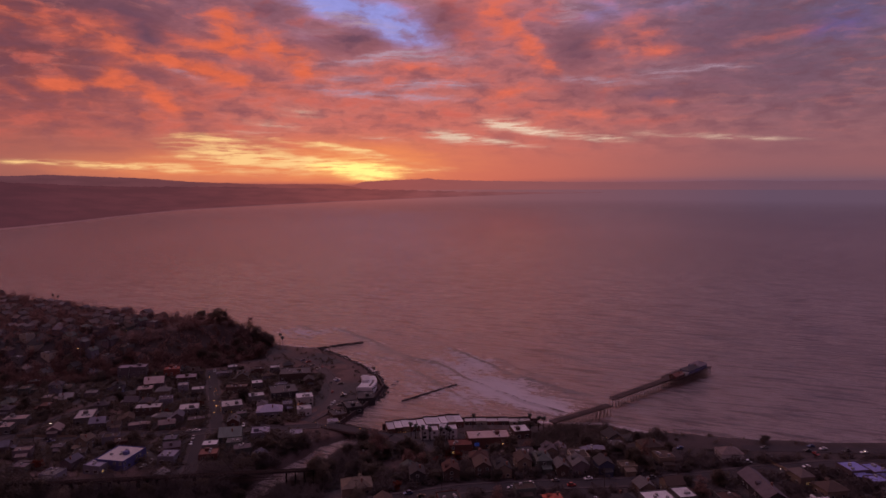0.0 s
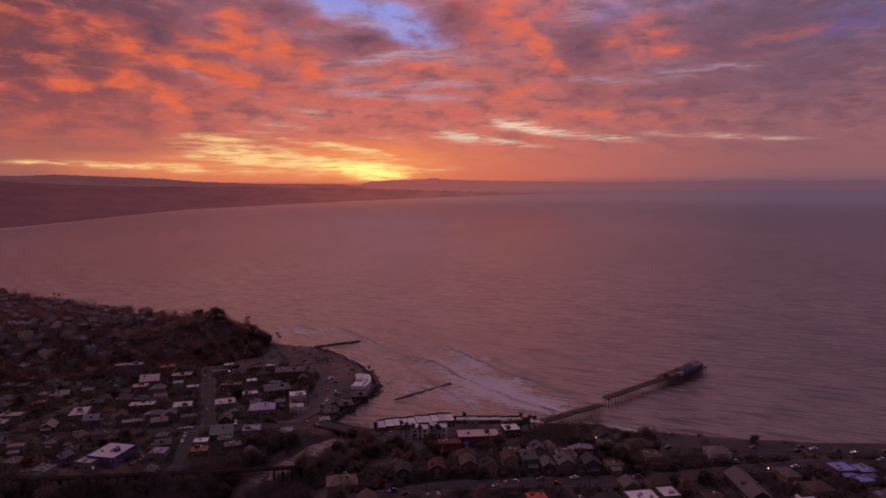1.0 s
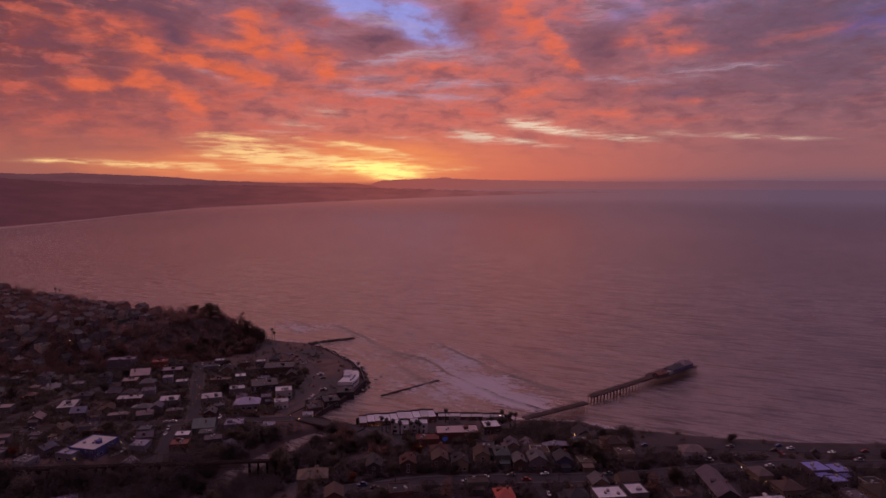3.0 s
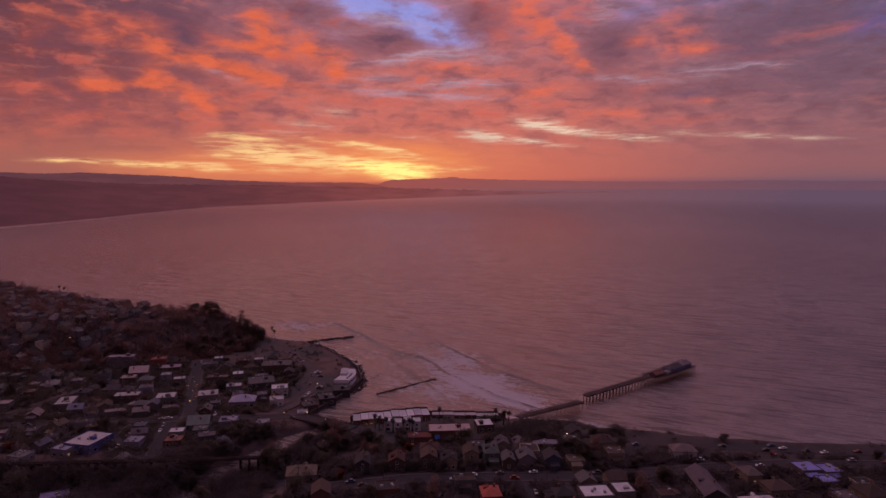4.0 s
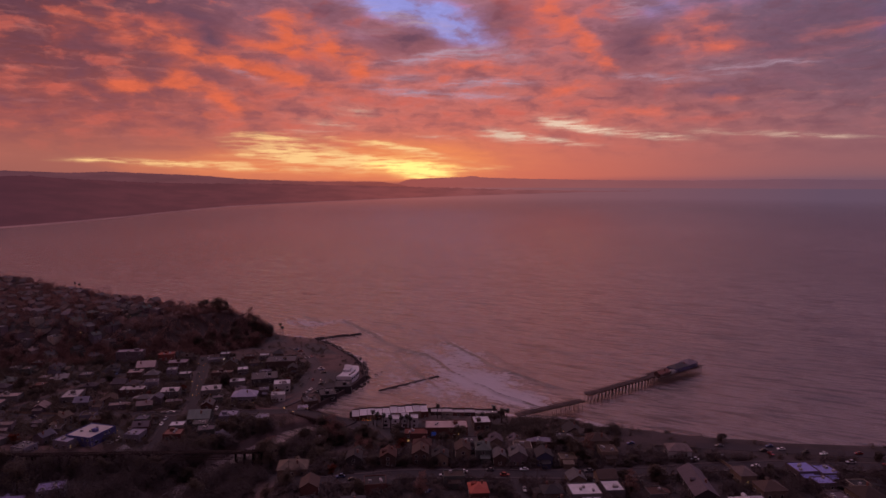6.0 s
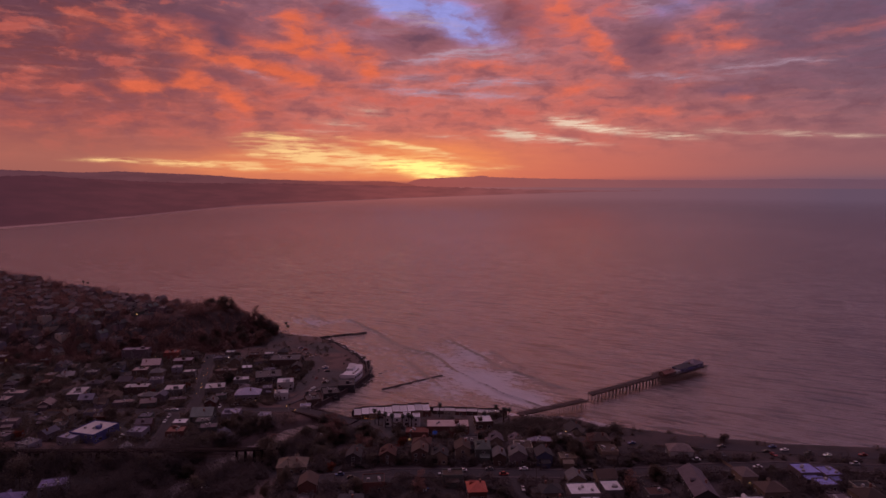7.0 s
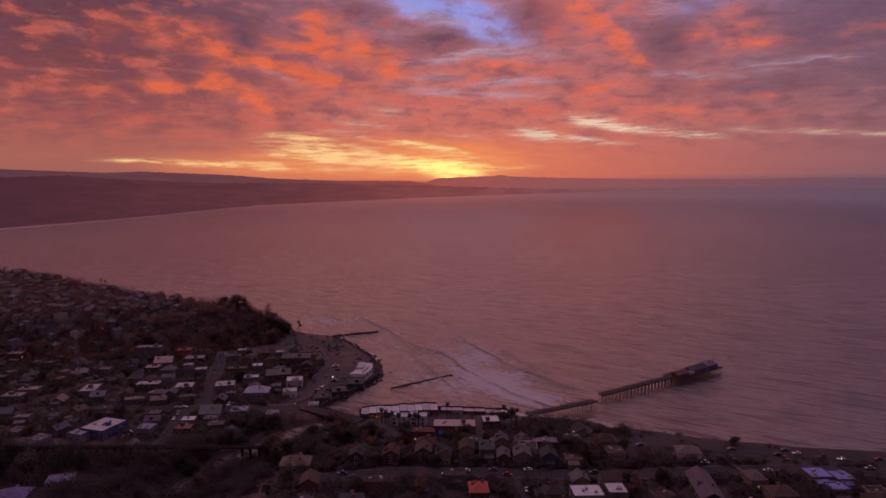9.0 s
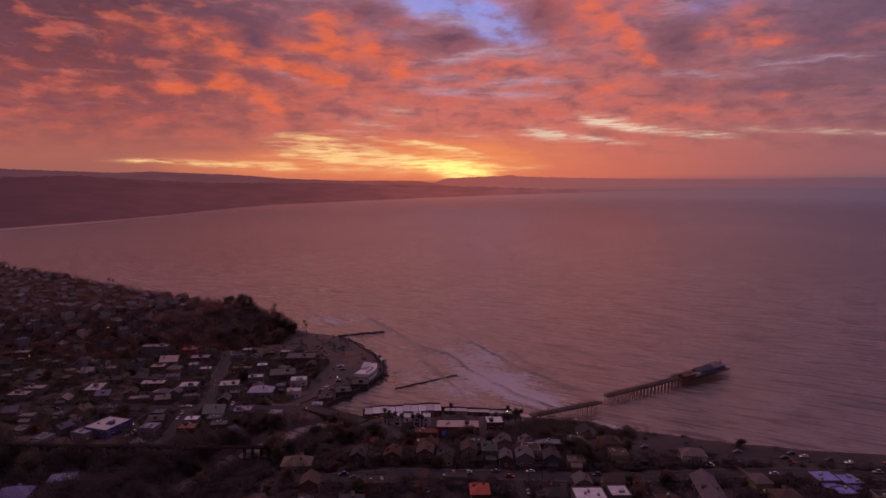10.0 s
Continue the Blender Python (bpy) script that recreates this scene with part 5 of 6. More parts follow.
for x0, x1, y0, y1, tries, rot, most in ((-470, -240, 395, 560, 500, 12, 52), (-250, -120, 400, 610, 500, 15, 34), (-60, 260, 268, 330, 300, 8, 26), (-60, 95, 360, 410, 200, 5, 12), (-330, -235, 330, 400, 200, -10, 10)):
    n = 0
    for _ in range(tries):
        x, y = rng.uniform(x0, x1), rng.uniform(y0, y1)
        if n >= most or gz(x, y) < 3.2 or abs(gz(x + 5, y) - gz(x - 5, y)) > 2.0 or abs(gz(x, y + 5) - gz(x, y - 5)) > 2.0 or not free(x, y, 6.5):
            continue
        kind = rng.choice(("gable", "hip", "flat", "flat"))
        roofs = HOUSE_ROOFS + ("mauve", "lilac")
        building(x, y, rng.uniform(7, 11), rng.uniform(7, 11), rng.choice((3.4, 4.0, 5.2)), rot + rng.choice((0, 90)) + rng.uniform(-5, 5), kind, rng.choice(HOUSE_WALLS), rng.choice(roofs), "house", 4)
        n += 1

hill_row = thing("far_houses", pose(0, 0, 0), "many small dim houses crowded up the wooded hill", "houses", kind="stuff")
part("wall", far_walls.mesh("wall", mixed_paint("hill_house_walls", 0.85, (0.14, 0.12, 0.12), (0.2, 0.17, 0.14), (0.34, 0.31, 0.31), (0.13, 0.09, 0.08), (0.24, 0.2, 0.21), (0.18, 0.13, 0.12), (0.4, 0.36, 0.34), (0.12, 0.11, 0.15))), hill_row)
part("roof", far_roofs.mesh("roof", mixed_paint("hill_house_roofs", 0.9, (0.05, 0.042, 0.042), (0.09, 0.06, 0.05), (0.13, 0.11, 0.115), (0.06, 0.05, 0.05), (0.11, 0.06, 0.05), (0.2, 0.17, 0.175), (0.07, 0.06, 0.065))), hill_row)
part("window", far_glass.mesh("window", M_GLASS), hill_row)

# ---- the wharf, broken by a gap ----
def wharf(x0, y0, x1, y1, width, wide_from, wide, label):
    """A timber wharf: deck, cross beams, rows of piles and a railing; it widens from wide_from metres on."""
    L = math.hypot(x1 - x0, y1 - y0)
    ob = thing("wharf", pose(x0, y0, 0, 0, 0, math.degrees(math.atan2(y1 - y0, x1 - x0))), label, "wharf")
    zt = 6.9
    n = int(L / 1.2)
    planks = {w: Build().box(0, -w / 2, zt - 0.12, L / n - 0.05, w / 2, zt).mesh("plank", M_WOOD) for w in (width, wide)}
    for k in range(n):
        part("plank", planks[width if L * k / n < wide_from else wide], ob, pose(L * k / n, 0.05 * (k % 3), 0.012 * (k % 4)))
    for off in (-0.42, -0.14, 0.14, 0.42):
        part("stringer", Build().box(0, off * width - 0.18, zt - 0.75, L, off * width + 0.18, zt - 0.14).mesh("stringer", M_WOOD), ob)
    pile = Build().tube([(0, 0, -4), (0, 0, 2.2), (0, 0, zt - 1.1)], [0.26, 0.25, 0.22], 7).mesh("post", M_PILE, True)
    a = 1.0
    while a < L:
        hw = (width if a < wide_from else wide) / 2
        part("cross_beam", Build().box(a - 0.2, -hw, zt - 1.15, a + 0.2, hw, zt - 0.76).mesh("cross_beam", M_WOOD), ob)
        count = 3 if a < wide_from else 5
        for k in range(count):
            part("post", pile, ob, pose(a, (-1 + 2 * k / (count - 1)) * (hw - 0.4), 0, rng.uniform(-1.5, 1.5), rng.uniform(-1.5, 1.5), 0))
        a += 4.2 if a < wide_from else 2.8
    for s in (-1, 1):
        r = Build()
        a = 0.2
        while a < L:
            hw = (width if a < wide_from else wide) / 2 - 0.12
            r.box(a - 0.06, s * hw - 0.06, zt, a + 0.06, s * hw + 0.06, zt + 1.1)
            a += 2.1
        for z in (0.55, 1.05):
            r.box(0, s * (width / 2 - 0.12) - 0.05, zt + z, min(L, wide_from), s * (width / 2 - 0.12) + 0.05, zt + z + 0.1)
            if wide_from < L:
                r.box(wide_from, s * (wide / 2 - 0.12) - 0.05, zt + z, L, s * (wide / 2 - 0.12) + 0.05, zt + z + 0.1)
        part("railing", r.mesh("railing", M_WOOD), ob)
    return ob


wharf(68, 458, 118.5, 493, 6.2, 1e3, 6.2, "dark weathered timber wharf section reaching from the beach")
wharf(124.5, 508, 236, 602, 6.2, 82, 15, "dark weathered timber wharf cut off by a gap")


def on_wharf(along, off):
    dx, dy = 0.765, 0.644
    return 124.5 + dx * along - dy * off, 508 + dy * along + dx * off


for along, off, w, d, h, kind, wall, roof, name in ((92, -2.5, 14, 6.0, 2.2, "gable", "redbrown", "redbrown", "bait_shop"), (102.5, -4.8, 5.0, 4.0, 2.3, "flat", "white", "white", "kiosk"), (116, -2.0, 20, 9, 3.6, "hip", "royal", "dark", "restaurant"),
                                                   (134, 0.5, 13, 11, 3.4, "hip", "royal", "mauve", "boat_house")):
    x, y = on_wharf(along, off)
    building(x, y, w, d, h, 40.1, kind, wall, roof, name, 8, z=6.93)

# ---- groin, jetty, sea wall ----
def wall_line(name, line, width, bottom, top, mat, label, category):
    ob = thing(name, pose(0, 0, 0), label, category)
    for (x0, y0), (x1, y1) in zip(line[:-1], line[1:]):
        L = math.hypot(x1 - x0, y1 - y0)
        m = pose(x0, y0, 0, 0, 0, math.degrees(math.atan2(y1 - y0, x1 - x0)))
        n = max(1, int(L / 5))
        for k in range(n):
            part("block", Build().box(0, -width / 2, bottom, L / n - 0.06, width / 2, top + 0.12 * math.sin(k * 1.7 + x0)).mesh("block", mat), ob, m @ pose(L * k / n, 0, 0))
    return ob


wall_line("groin", [(-41, 526), (5, 570)], 1.5, -3, 0.9, M_CONC, "low dark concrete groin standing in the shallow water", "groin")
wall_line("sea_wall", [(-52, 461), (-2, 473.5), (60, 470)], 0.8, -2, 5.2, M_CONC, "dark concrete sea wall behind beach houses", "wall")
wall_line("sea_wall", [(-84, 471), (-73, 500), (-63.5, 528), (-58.5, 558), (-67.5, 595)], 0.9, -2, 3.9, M_CONC, "dark curved concrete sea wall round the promenade", "wall")


def boulder(seed, size):
    r = random.Random(seed)
    bm = bmesh.new()
    bmesh.ops.create_icosphere(bm, subdivisions=1, radius=size)
    for v in bm.verts:
        v.co *= r.uniform(0.7, 1.2)
        v.co.z *= 0.75
    me = bpy.data.meshes.new("boulder")
    bm.to_mesh(me)
    bm.free()
    me.materials.append(M_ROCK)
    return me


BOULDERS = [boulder(k, 1.0) for k in range(6)]
jetty = thing("rock_jetty", pose(-139, 702, 0), "dark rubble rock jetty running into the surf", "jetty")
for k in range(150):
    t = rng.random()
    off = rng.gauss(0, 1.7)
    s = rng.uniform(0.8, 1.7)
    part("boulder", BOULDERS[k % 6], jetty, Matrix.LocRotScale((t * 46 + rng.uniform(-1, 1), t * 26 + off, 0.9 - 0.32 * abs(off)), Euler((rng.random() * 6, rng.random() * 6, rng.random() * 6)), (s, s, s)))
rip = Build()
for k in range(420):
    i = rng.randrange(13, 18)
    (x0, y0), (x1, y1) = COAST[i], COAST[i + 1]
    t = rng.random()
    x, y = x0 + (x1 - x0) * t + rng.gauss(0, 1.8), y0 + (y1 - y0) * t + rng.gauss(0, 1.8)
    s = rng.uniform(0.5, 1.3)
    me = BOULDERS[k % 6]
    m = Matrix.LocRotScale((x, y, max(0.1, gz(x, y)) + 0.1), Euler((rng.random() * 6, rng.random() * 6, 0)), (s, s, s * 0.8))
    rip.add([v.co for v in me.vertices], [tuple(p.vertices) for p in me.polygons], m)
tagged(new("beach_rocks", rip.mesh("beach_rocks", M_ROCK)), "scattered dark wet rocks along the tide line", "rocks", kind="stuff")

for x, y, rz, L in ((-63, 566, 20, 3.0), (-52, 572, -15, 4.0), (-48, 580, 40, 2.4), (-70, 612, 10, 5.0)):
    b = Build().tube([(0, 0, 0.05), (L * 0.5, 0.2, 0.25), (L, 0.0, 0.1)], [0.35, 0.3, 0.16], 7)
    b.tube([(L * 0.6, 0.1, 0.2), (L * 0.75, 0.7, 0.9)], [0.14, 0.05], 5)
    ob = new("driftwood_log", b.mesh("driftwood_log", M_WOOD, True))
    ob.matrix_basis = pose(x, y, 0.1, 0, 0, rz)
    tagged(ob, "dark driftwood log lying in the shallow water", "log", "driftwood")

# ---- bridges ----
def road_bridge():
    x0, y0, x1, y1 = -92, 462, -46, 438
    L = math.hypot(x1 - x0, y1 - y0)
    ob = thing("road_bridge", pose(x0, y0, 0, 0, 0, math.degrees(math.atan2(y1 - y0, x1 - x0))), "low concrete road bridge over the creek mouth", "bridge")
    part("deck", Build().box(0, -5.5, 4.0, L, 5.5, 4.75).mesh("deck", M_ASPHALT), ob)
    for s in (-1, 1):
        b = Build().box(0, s * 5.7 - 0.2, 3.7, L, s * 5.7 + 0.2, 5.0)
        b.box(0, s * 5.7 - 0.25, 5.6, L, s * 5.7 + 0.25, 5.8)
        for k in range(22):
            b.box(L * k / 21 - 0.15, s * 5.7 - 0.15, 5.0, L * k / 21 + 0.15, s * 5.7 + 0.15, 5.6)
        part("parapet", b.mesh("parapet", M_CONC), ob)
    for a in (12, 25, 38):
        part("pier", Build().box(a - 0.7, -5.4, -3, a + 0.7, 5.4, 4.0).mesh("pier", M_CONC), ob)


road_bridge()
street("road_bridge_end", [(-46, 438), (-30, 426), (-20, 410)], 7, M_ASPHALT, "asphalt street end at the bridge")


def trestle():
    """A railway trestle on timber bents with a girder span over the creek."""
    x0, y0, x1, y1 = -330, 341, -76, 367
    L = math.hypot(x1 - x0, y1 - y0)
    ob = thing("railway_trestle", pose(x0, y0, 0, 0, 0, math.degrees(math.atan2(y1 - y0, x1 - x0))), "dark timber railway trestle crossing the creek valley", "bridge")
    zt = 14.0
    part("deck", Build().box(0, -2.2, zt - 0.5, L, 2.2, zt).mesh("deck", M_TRESTLE), ob)
    for s in (-0.72, 0.72):
        part("rail", Build().box(0, s - 0.06, zt, L, s + 0.06, zt + 0.18).mesh("rail", M_RAILMETAL), ob)
    part("walkway", Build().box(0, -3.1, zt - 0.3, L, -2.3, zt - 0.15).mesh("walkway", M_TRESTLE), ob)
    rail = Build()
    for k in range(int(L / 3)):
        rail.box(k * 3 - 0.05, -3.1, zt - 0.2, k * 3 + 0.05, -3.0, zt + 0.9)
    rail.box(0, -3.1, zt + 0.8, L, -3.0, zt + 0.9)
    part("railing", rail.mesh("railing", M_TRESTLE), ob)
    g0, g1 = L * 0.74, L * 0.90
    for s in (-1.6, 1.6):
        g = Build().box(g0, s - 0.2, zt - 0.9, g1, s + 0.2, zt - 0.5).box(g0, s - 0.2, zt - 4.2, g1, s + 0.2, zt - 3.8)
        n = 8
        for k in range(n):
            a, c = g0 + (g1 - g0) * k / n, g0 + (g1 - g0) * (k + 1) / n
            lo, hi = (zt - 4.0, zt - 0.7) if k % 2 else (zt - 0.7, zt - 4.0)
            g.tube([(a, s, lo), (c, s, hi)], [0.16, 0.16], 4)
            g.tube([(a, s, zt - 4.0), (a, s, zt - 0.7)], [0.13, 0.13], 4)
        part("girder", g.mesh("girder", M_RAILMETAL), ob)
    a = 2.0
    while a < L:
        if not g0 + 2 < a < g1 - 2:
            w = ob.matrix_basis @ Vector((a, 0, 0))
            z0 = gz(w.x, w.y) - 0.8
            if zt - z0 > 1.5:
                b = Build()
                for off, foot in ((-1.8, -3.2), (-0.6, -1.0), (0.6, 1.0), (1.8, 3.2)):
                    b.tube([(a, foot, z0), (a, off, zt - 0.9)], [0.2, 0.2], 5)
                b.box(a - 0.2, -2.3, zt - 0.9, a + 0.2, 2.3, zt - 0.5)
                b.tube([(a, -3.0, z0 + 0.8), (a, 2.0, zt - 1.4)], [0.1, 0.1], 4)
                b.tube([(a, 3.0, z0 + 0.8), (a, -2.0, zt - 1.4)], [0.1, 0.1], 4)
                part("bent", b.mesh("bent", M_TRESTLE), ob)
        a += 5.0


trestle()

# ---- trees ----
def leaf_clumps(b, r, centre, radius, leaves, size, flat=0.8):
    """A clump of small leaf sprays, loosely spread in a ball."""
    for _ in range(int(leaves * 1.35)):
        d = Vector((r.gauss(0, 1), r.gauss(0, 1), r.gauss(0, 1) * flat)).normalized() * radius * (r.random() ** 0.4)
        p = Vector(centre) + d
        q = Euler((r.uniform(-0.6, 0.6), r.uniform(-0.6, 0.6), r.uniform(0, 6.3))).to_matrix()
        s = size * r.uniform(0.5, 1.0)
        k = len(b.v)
        for cx, cy, cz in ((-1, -0.55, 0), (0.1, -0.75, 0.22), (1, 0.0, -0.12), (0.0, 0.8, 0.2)):
            b.v.append(tuple(p + q @ Vector((cx * s, cy * s, cz * s))))
        b.f.append((k, k + 1, k + 2, k + 3))


def tree_kind(seed, height, spread, kind):
    """Trunk and crown meshes of one tree."""
    r = random.Random(seed)
    t, c = Build(), Build()
    if kind == "conifer":
        t.tube([(0, 0, -0.8), (0.1, 0, height * 0.5), (0, 0.1, height * 0.95)], [0.35, 0.22, 0.05])
        for k in range(26):
            h = 0.12 + 0.86 * k / 26
            rad = spread * (1 - h) ** 0.7 * r.uniform(0.7, 1.15)
            a = r.uniform(0, 6.3)
            leaf_clumps(c, r, (math.cos(a) * rad * 0.55, math.sin(a) * rad * 0.55, height * h), max(0.5, rad * 0.75), 26, 0.42, 0.5)
    else:
        fork = height * (0.2 if kind == "round" else 0.36)
        t.tube([(0, 0, -0.8), (r.uniform(-0.2, 0.2), r.uniform(-0.2, 0.2), fork * 0.6), (0, 0, fork)], [0.42, 0.3, 0.24])
        limbs = 6 if kind == "round" else 5
        for k in range(limbs):
            a = 6.283 * k / limbs + r.uniform(-0.4, 0.4)
            out, up = spread * r.uniform(0.4, 0.8), height * r.uniform(0.42, 0.9)
            mid = (math.cos(a) * out * 0.45, math.sin(a) * out * 0.45, fork + (up - fork) * 0.6)
            tip = (math.cos(a) * out, math.sin(a) * out, up)
            t.tube([(0, 0, fork * 0.9), mid, tip], [0.2, 0.12, 0.04], 5)
            for j in range(5 if kind == "round" else 4):
                s = spread * r.uniform(0.3, 0.5)
                cc = (tip[0] + r.gauss(0, spread * 0.28), tip[1] + r.gauss(0, spread * 0.28), min(height, tip[2] + r.gauss(-0.04 * height, height * 0.12)))
                leaf_clumps(c, r, cc, s, 30, 0.5)
        for j in range(6):
            leaf_clumps(c, r, (r.gauss(0, spread * 0.3), r.gauss(0, spread * 0.3), height * r.uniform(0.5, 0.95)), spread * 0.45, 34, 0.5)
    return t, c


def tree(seed, height, spread, kind, leaf, label, category="tree", group=""):
    t, c = tree_kind(seed, height, spread, kind)
    ob = thing("tree", pose(0, 0, 0), label, category, group)
    part("trunk", t.mesh("trunk", M_BARK, True), ob)
    part("crown", c.mesh("crown", leaf), ob)
    return ob


KINDS = [tree(1, 8, 3.6, "round", M_LEAF, "dark green broad-crowned garden tree", group="town trees"), tree(2, 10, 4.2, "round", M_LEAF2, "dusky olive broadleaf town tree", group="town trees"),
         tree(3, 6.5, 3.2, "round", M_LEAF, "small dark bushy garden tree", group="town trees"), tree(4, 13, 4.4, "tall", M_LEAFHILL, "tall dark spreading eucalyptus tree", group="tall trees"),
         tree(5, 12, 3.4, "conifer", M_LEAF, "dark dense narrow cypress tree", group="conifers"), tree(6, 7, 3.4, "round", M_LEAFRED, "rust-red autumn tree in leaf", group="town trees"),
         tree(7, 15, 5.4, "tall", M_LEAF, "tall dark wind-shaped pine tree", group="tall trees")]
used = set()


def plant(kind, x, y, s=1.0, sink=0.2):
    m = Matrix.LocRotScale((x, y, gz(x, y) - sink), Euler((0, 0, rng.uniform(0, 6.28))), (s * rng.uniform(0.9, 1.15), s * rng.uniform(0.9, 1.15), s))
    if kind not in used:
        used.add(kind)
        KINDS[kind].matrix_basis = m
        return
    copy_thing(KINDS[kind], m)


def clear_of_creek(x, y, gap):
    """Whether a tree leaves the creek and the view down on its water open."""
    return float(near_line(CREEK, x, y)) > gap and (y < 372 or float(near_line(CREEK, x, y + 13)) > gap)


def off_water(x, y):
    """Keeps the open reach of the creek below the bridge free of growth."""
    return not (-112 < x < -66 and 376 < y < 446) or clear_of_creek(x, y, 10.0)


def grove(count, x0, x1, y0, y1, kinds, smin, smax, ok=lambda x, y: True, clear=2.0):
    n = 0
    for _ in range(count * 12):
        if n >= count:
            break
        x, y = rng.uniform(x0, x1), rng.uniform(y0, y1)
        if gz(x, y) < 2.4 or not off_water(x, y) or not ok(x, y) or (clear and not free(x, y, clear)):
            continue
        plant(rng.choice(kinds), x, y, rng.uniform(smin, smax))
        n += 1


slope = lambda x, y: -8 < float(signed(HILL, x, y)) < 24
grove(30, -268, -184, 622, 712, (3, 1, 0, 0, 1), 0.8, 1.1, slope, 0)
grove(10, -460, -240, 540, 640, (0, 1, 3, 2), 0.8, 1.2, slope, 1.0)
grove(46, -470, -110, 390, 610, (0, 1, 2, 2, 5), 0.65, 1.15, lambda x, y: float(signed(HILL, x, y)) < 0, 1.8)
grove(26, -100, -8, 372, 432, (0, 1, 0, 3), 0.8, 1.15, lambda x, y: clear_of_creek(x, y, 12) and not (x > -50 and y > 418), 1.5)
grove(20, -150, -96, 372, 430, (0, 1, 2), 0.8, 1.1, lambda x, y: clear_of_creek(x, y, 12) and float(near_line(CREEK, x, y)) < 40, 1.5)
grove(16, -330, -100, 286, 342, (0, 1, 6, 6), 0.9, 1.3, lambda x, y: float(near_line(CREEK, x, y)) > 10, 1.2)
grove(30, -62, 130, 268, 420, (0, 1, 2, 5, 3), 0.6, 1.0, lambda x, y: True, 1.6)
grove(30, 95, 290, 268, 368, (0, 2, 2, 1), 0.5, 0.85, lambda x, y: True, 1.2)
grove(36, -62, 120, 338, 412, (0, 2, 1, 0), 0.65, 1.05, lambda x, y: y < 424, 0.4)
grove(16, -56, 120, 339, 347, (0, 2, 2), 0.5, 0.8, lambda x, y: True, 0.2)
grove(10, -335, -225, 300, 338, (6, 1, 6, 0), 0.9, 1.25, lambda x, y: True, 0.5)
for k in range(18):
    x = -332 + 6.2 * k + rng.uniform(-2, 2)
    plant((6, 1, 6, 0)[k % 4], x, 341 + (x + 330) * 0.102 - rng.uniform(5, 9), rng.uniform(0.95, 1.25))
for x in (-214, -203, -187, -170, -151, -143, -122):
    plant(1, x, 341 + (x + 330) * 0.102 - rng.uniform(5, 10), rng.uniform(0.8, 1.0))
for x, y, k, s in ((-598, 888, 6, 1.0), (-590, 884, 3, 0.9), (-196, 694, 3, 1.1), (-203, 697, 3, 1.05), (-190, 693, 3, 1.2), (-188, 686, 6, 1.0), (-193, 688, 3, 1.15), (-186, 697, 0, 1.3), (-199, 688, 6, 1.0), (-208, 692, 3, 1.1), (-9, 385, 5, 1.3), (-3, 380, 5, 1.2), (-16, 388, 5, 1.1), (184, 387, 2, 0.8), (-62, 424, 0, 1.25), (-52, 416, 0, 1.2), (-84, 371, 1, 1.35), (-80, 366, 1, 1.2), (-14, 371, 5, 1.3), (-22, 378, 5, 1.2), (-2, 369, 5, 1.1), (-545, 802, 6, 0.8), (-702, 900, 6, 1.0), (-232, 672, 1, 1.45)):
    plant(k, x, y, s)
for k, ob in enumerate(KINDS):
    if k not in used:
        plant(k, -300 - k * 8, 600, 1.0)

# low shrubs and hedges between the houses, and close woods on the slopes and creek banks
def thicket(name, seed, tries, most, pick, size, label, leaf, rule, clear, blade=0.5):
    b = Build()
    r2 = random.Random(seed)
    for _ in range(tries):
        if len(b.f) > most:
            break
        x, y = pick(r2)
        z = gz(x, y)
        if z < 1.6 or not rule(x, y) or not off_water(x, y):
            continue
        if any((x - a) ** 2 + (y - c) ** 2 < (q * 0.8 + clear) ** 2 for a, c, q in TAKEN) or not off_streets(x, y, clear * 0.6):
            continue
        s = r2.uniform(*size)
        for k in range(1 + int(s)):
            leaf_clumps(b, r2, (x + r2.gauss(0, s * 0.5), y + r2.gauss(0, s * 0.5), z + s * (0.35 + 0.55 * k)), s, int((10 + 8 * s) * (0.5 / blade) ** 1.5), blade, 0.8)
    tagged(new(name, b.mesh(name, leaf)), label, "shrubs", kind="stuff")


anywhere = lambda r: r.choice(((r.uniform(-640, -110), r.uniform(385, 910)), (r.uniform(-330, 290), r.uniform(262, 470))))
thicket("shrubs", 5, 9000, 55000, anywhere, (0.6, 1.9), "dark low shrubs and hedges between houses", M_LEAF2, lambda x, y: True, 0.5)
thicket("hill_gardens", 12, 26000, 125000, lambda r: (r.uniform(-760, -200), r.uniform(540, 910)), (1.4, 3.2), "dark bushes and small trees between hill houses", M_LEAFHILL, lambda x, y: float(signed(HILL, x, y)) > -4, 1.5, 0.85)
thicket("town_bushes", 16, 16000, 170000, lambda r: (r.uniform(-470, -110), r.uniform(388, 600)), (0.8, 2.6), "dark hedges and small trees between village houses", M_LEAF2, lambda x, y: float(signed(HILL, x, y)) < 0, 0.2, 0.65)
thicket("garden_bushes", 6, 5000, 75000, anywhere, (1.2, 2.5), "dark rounded garden bushes and small trees", M_LEAF, lambda x, y: not (x > 120 and y > 370) and not (-42 < x < 5 and y > 424), 1.4)
thicket("hillside_woods", 7, 7000, 42000, lambda r: (r.uniform(-420, -180), r.uniform(520, 720)), (1.6, 3.2), "close dark woods on the hill slope", M_LEAFHILL, lambda x, y: -6 < float(signed(HILL, x, y)) < 22 and (x > -270 or y < 640), 0.6, 0.75)
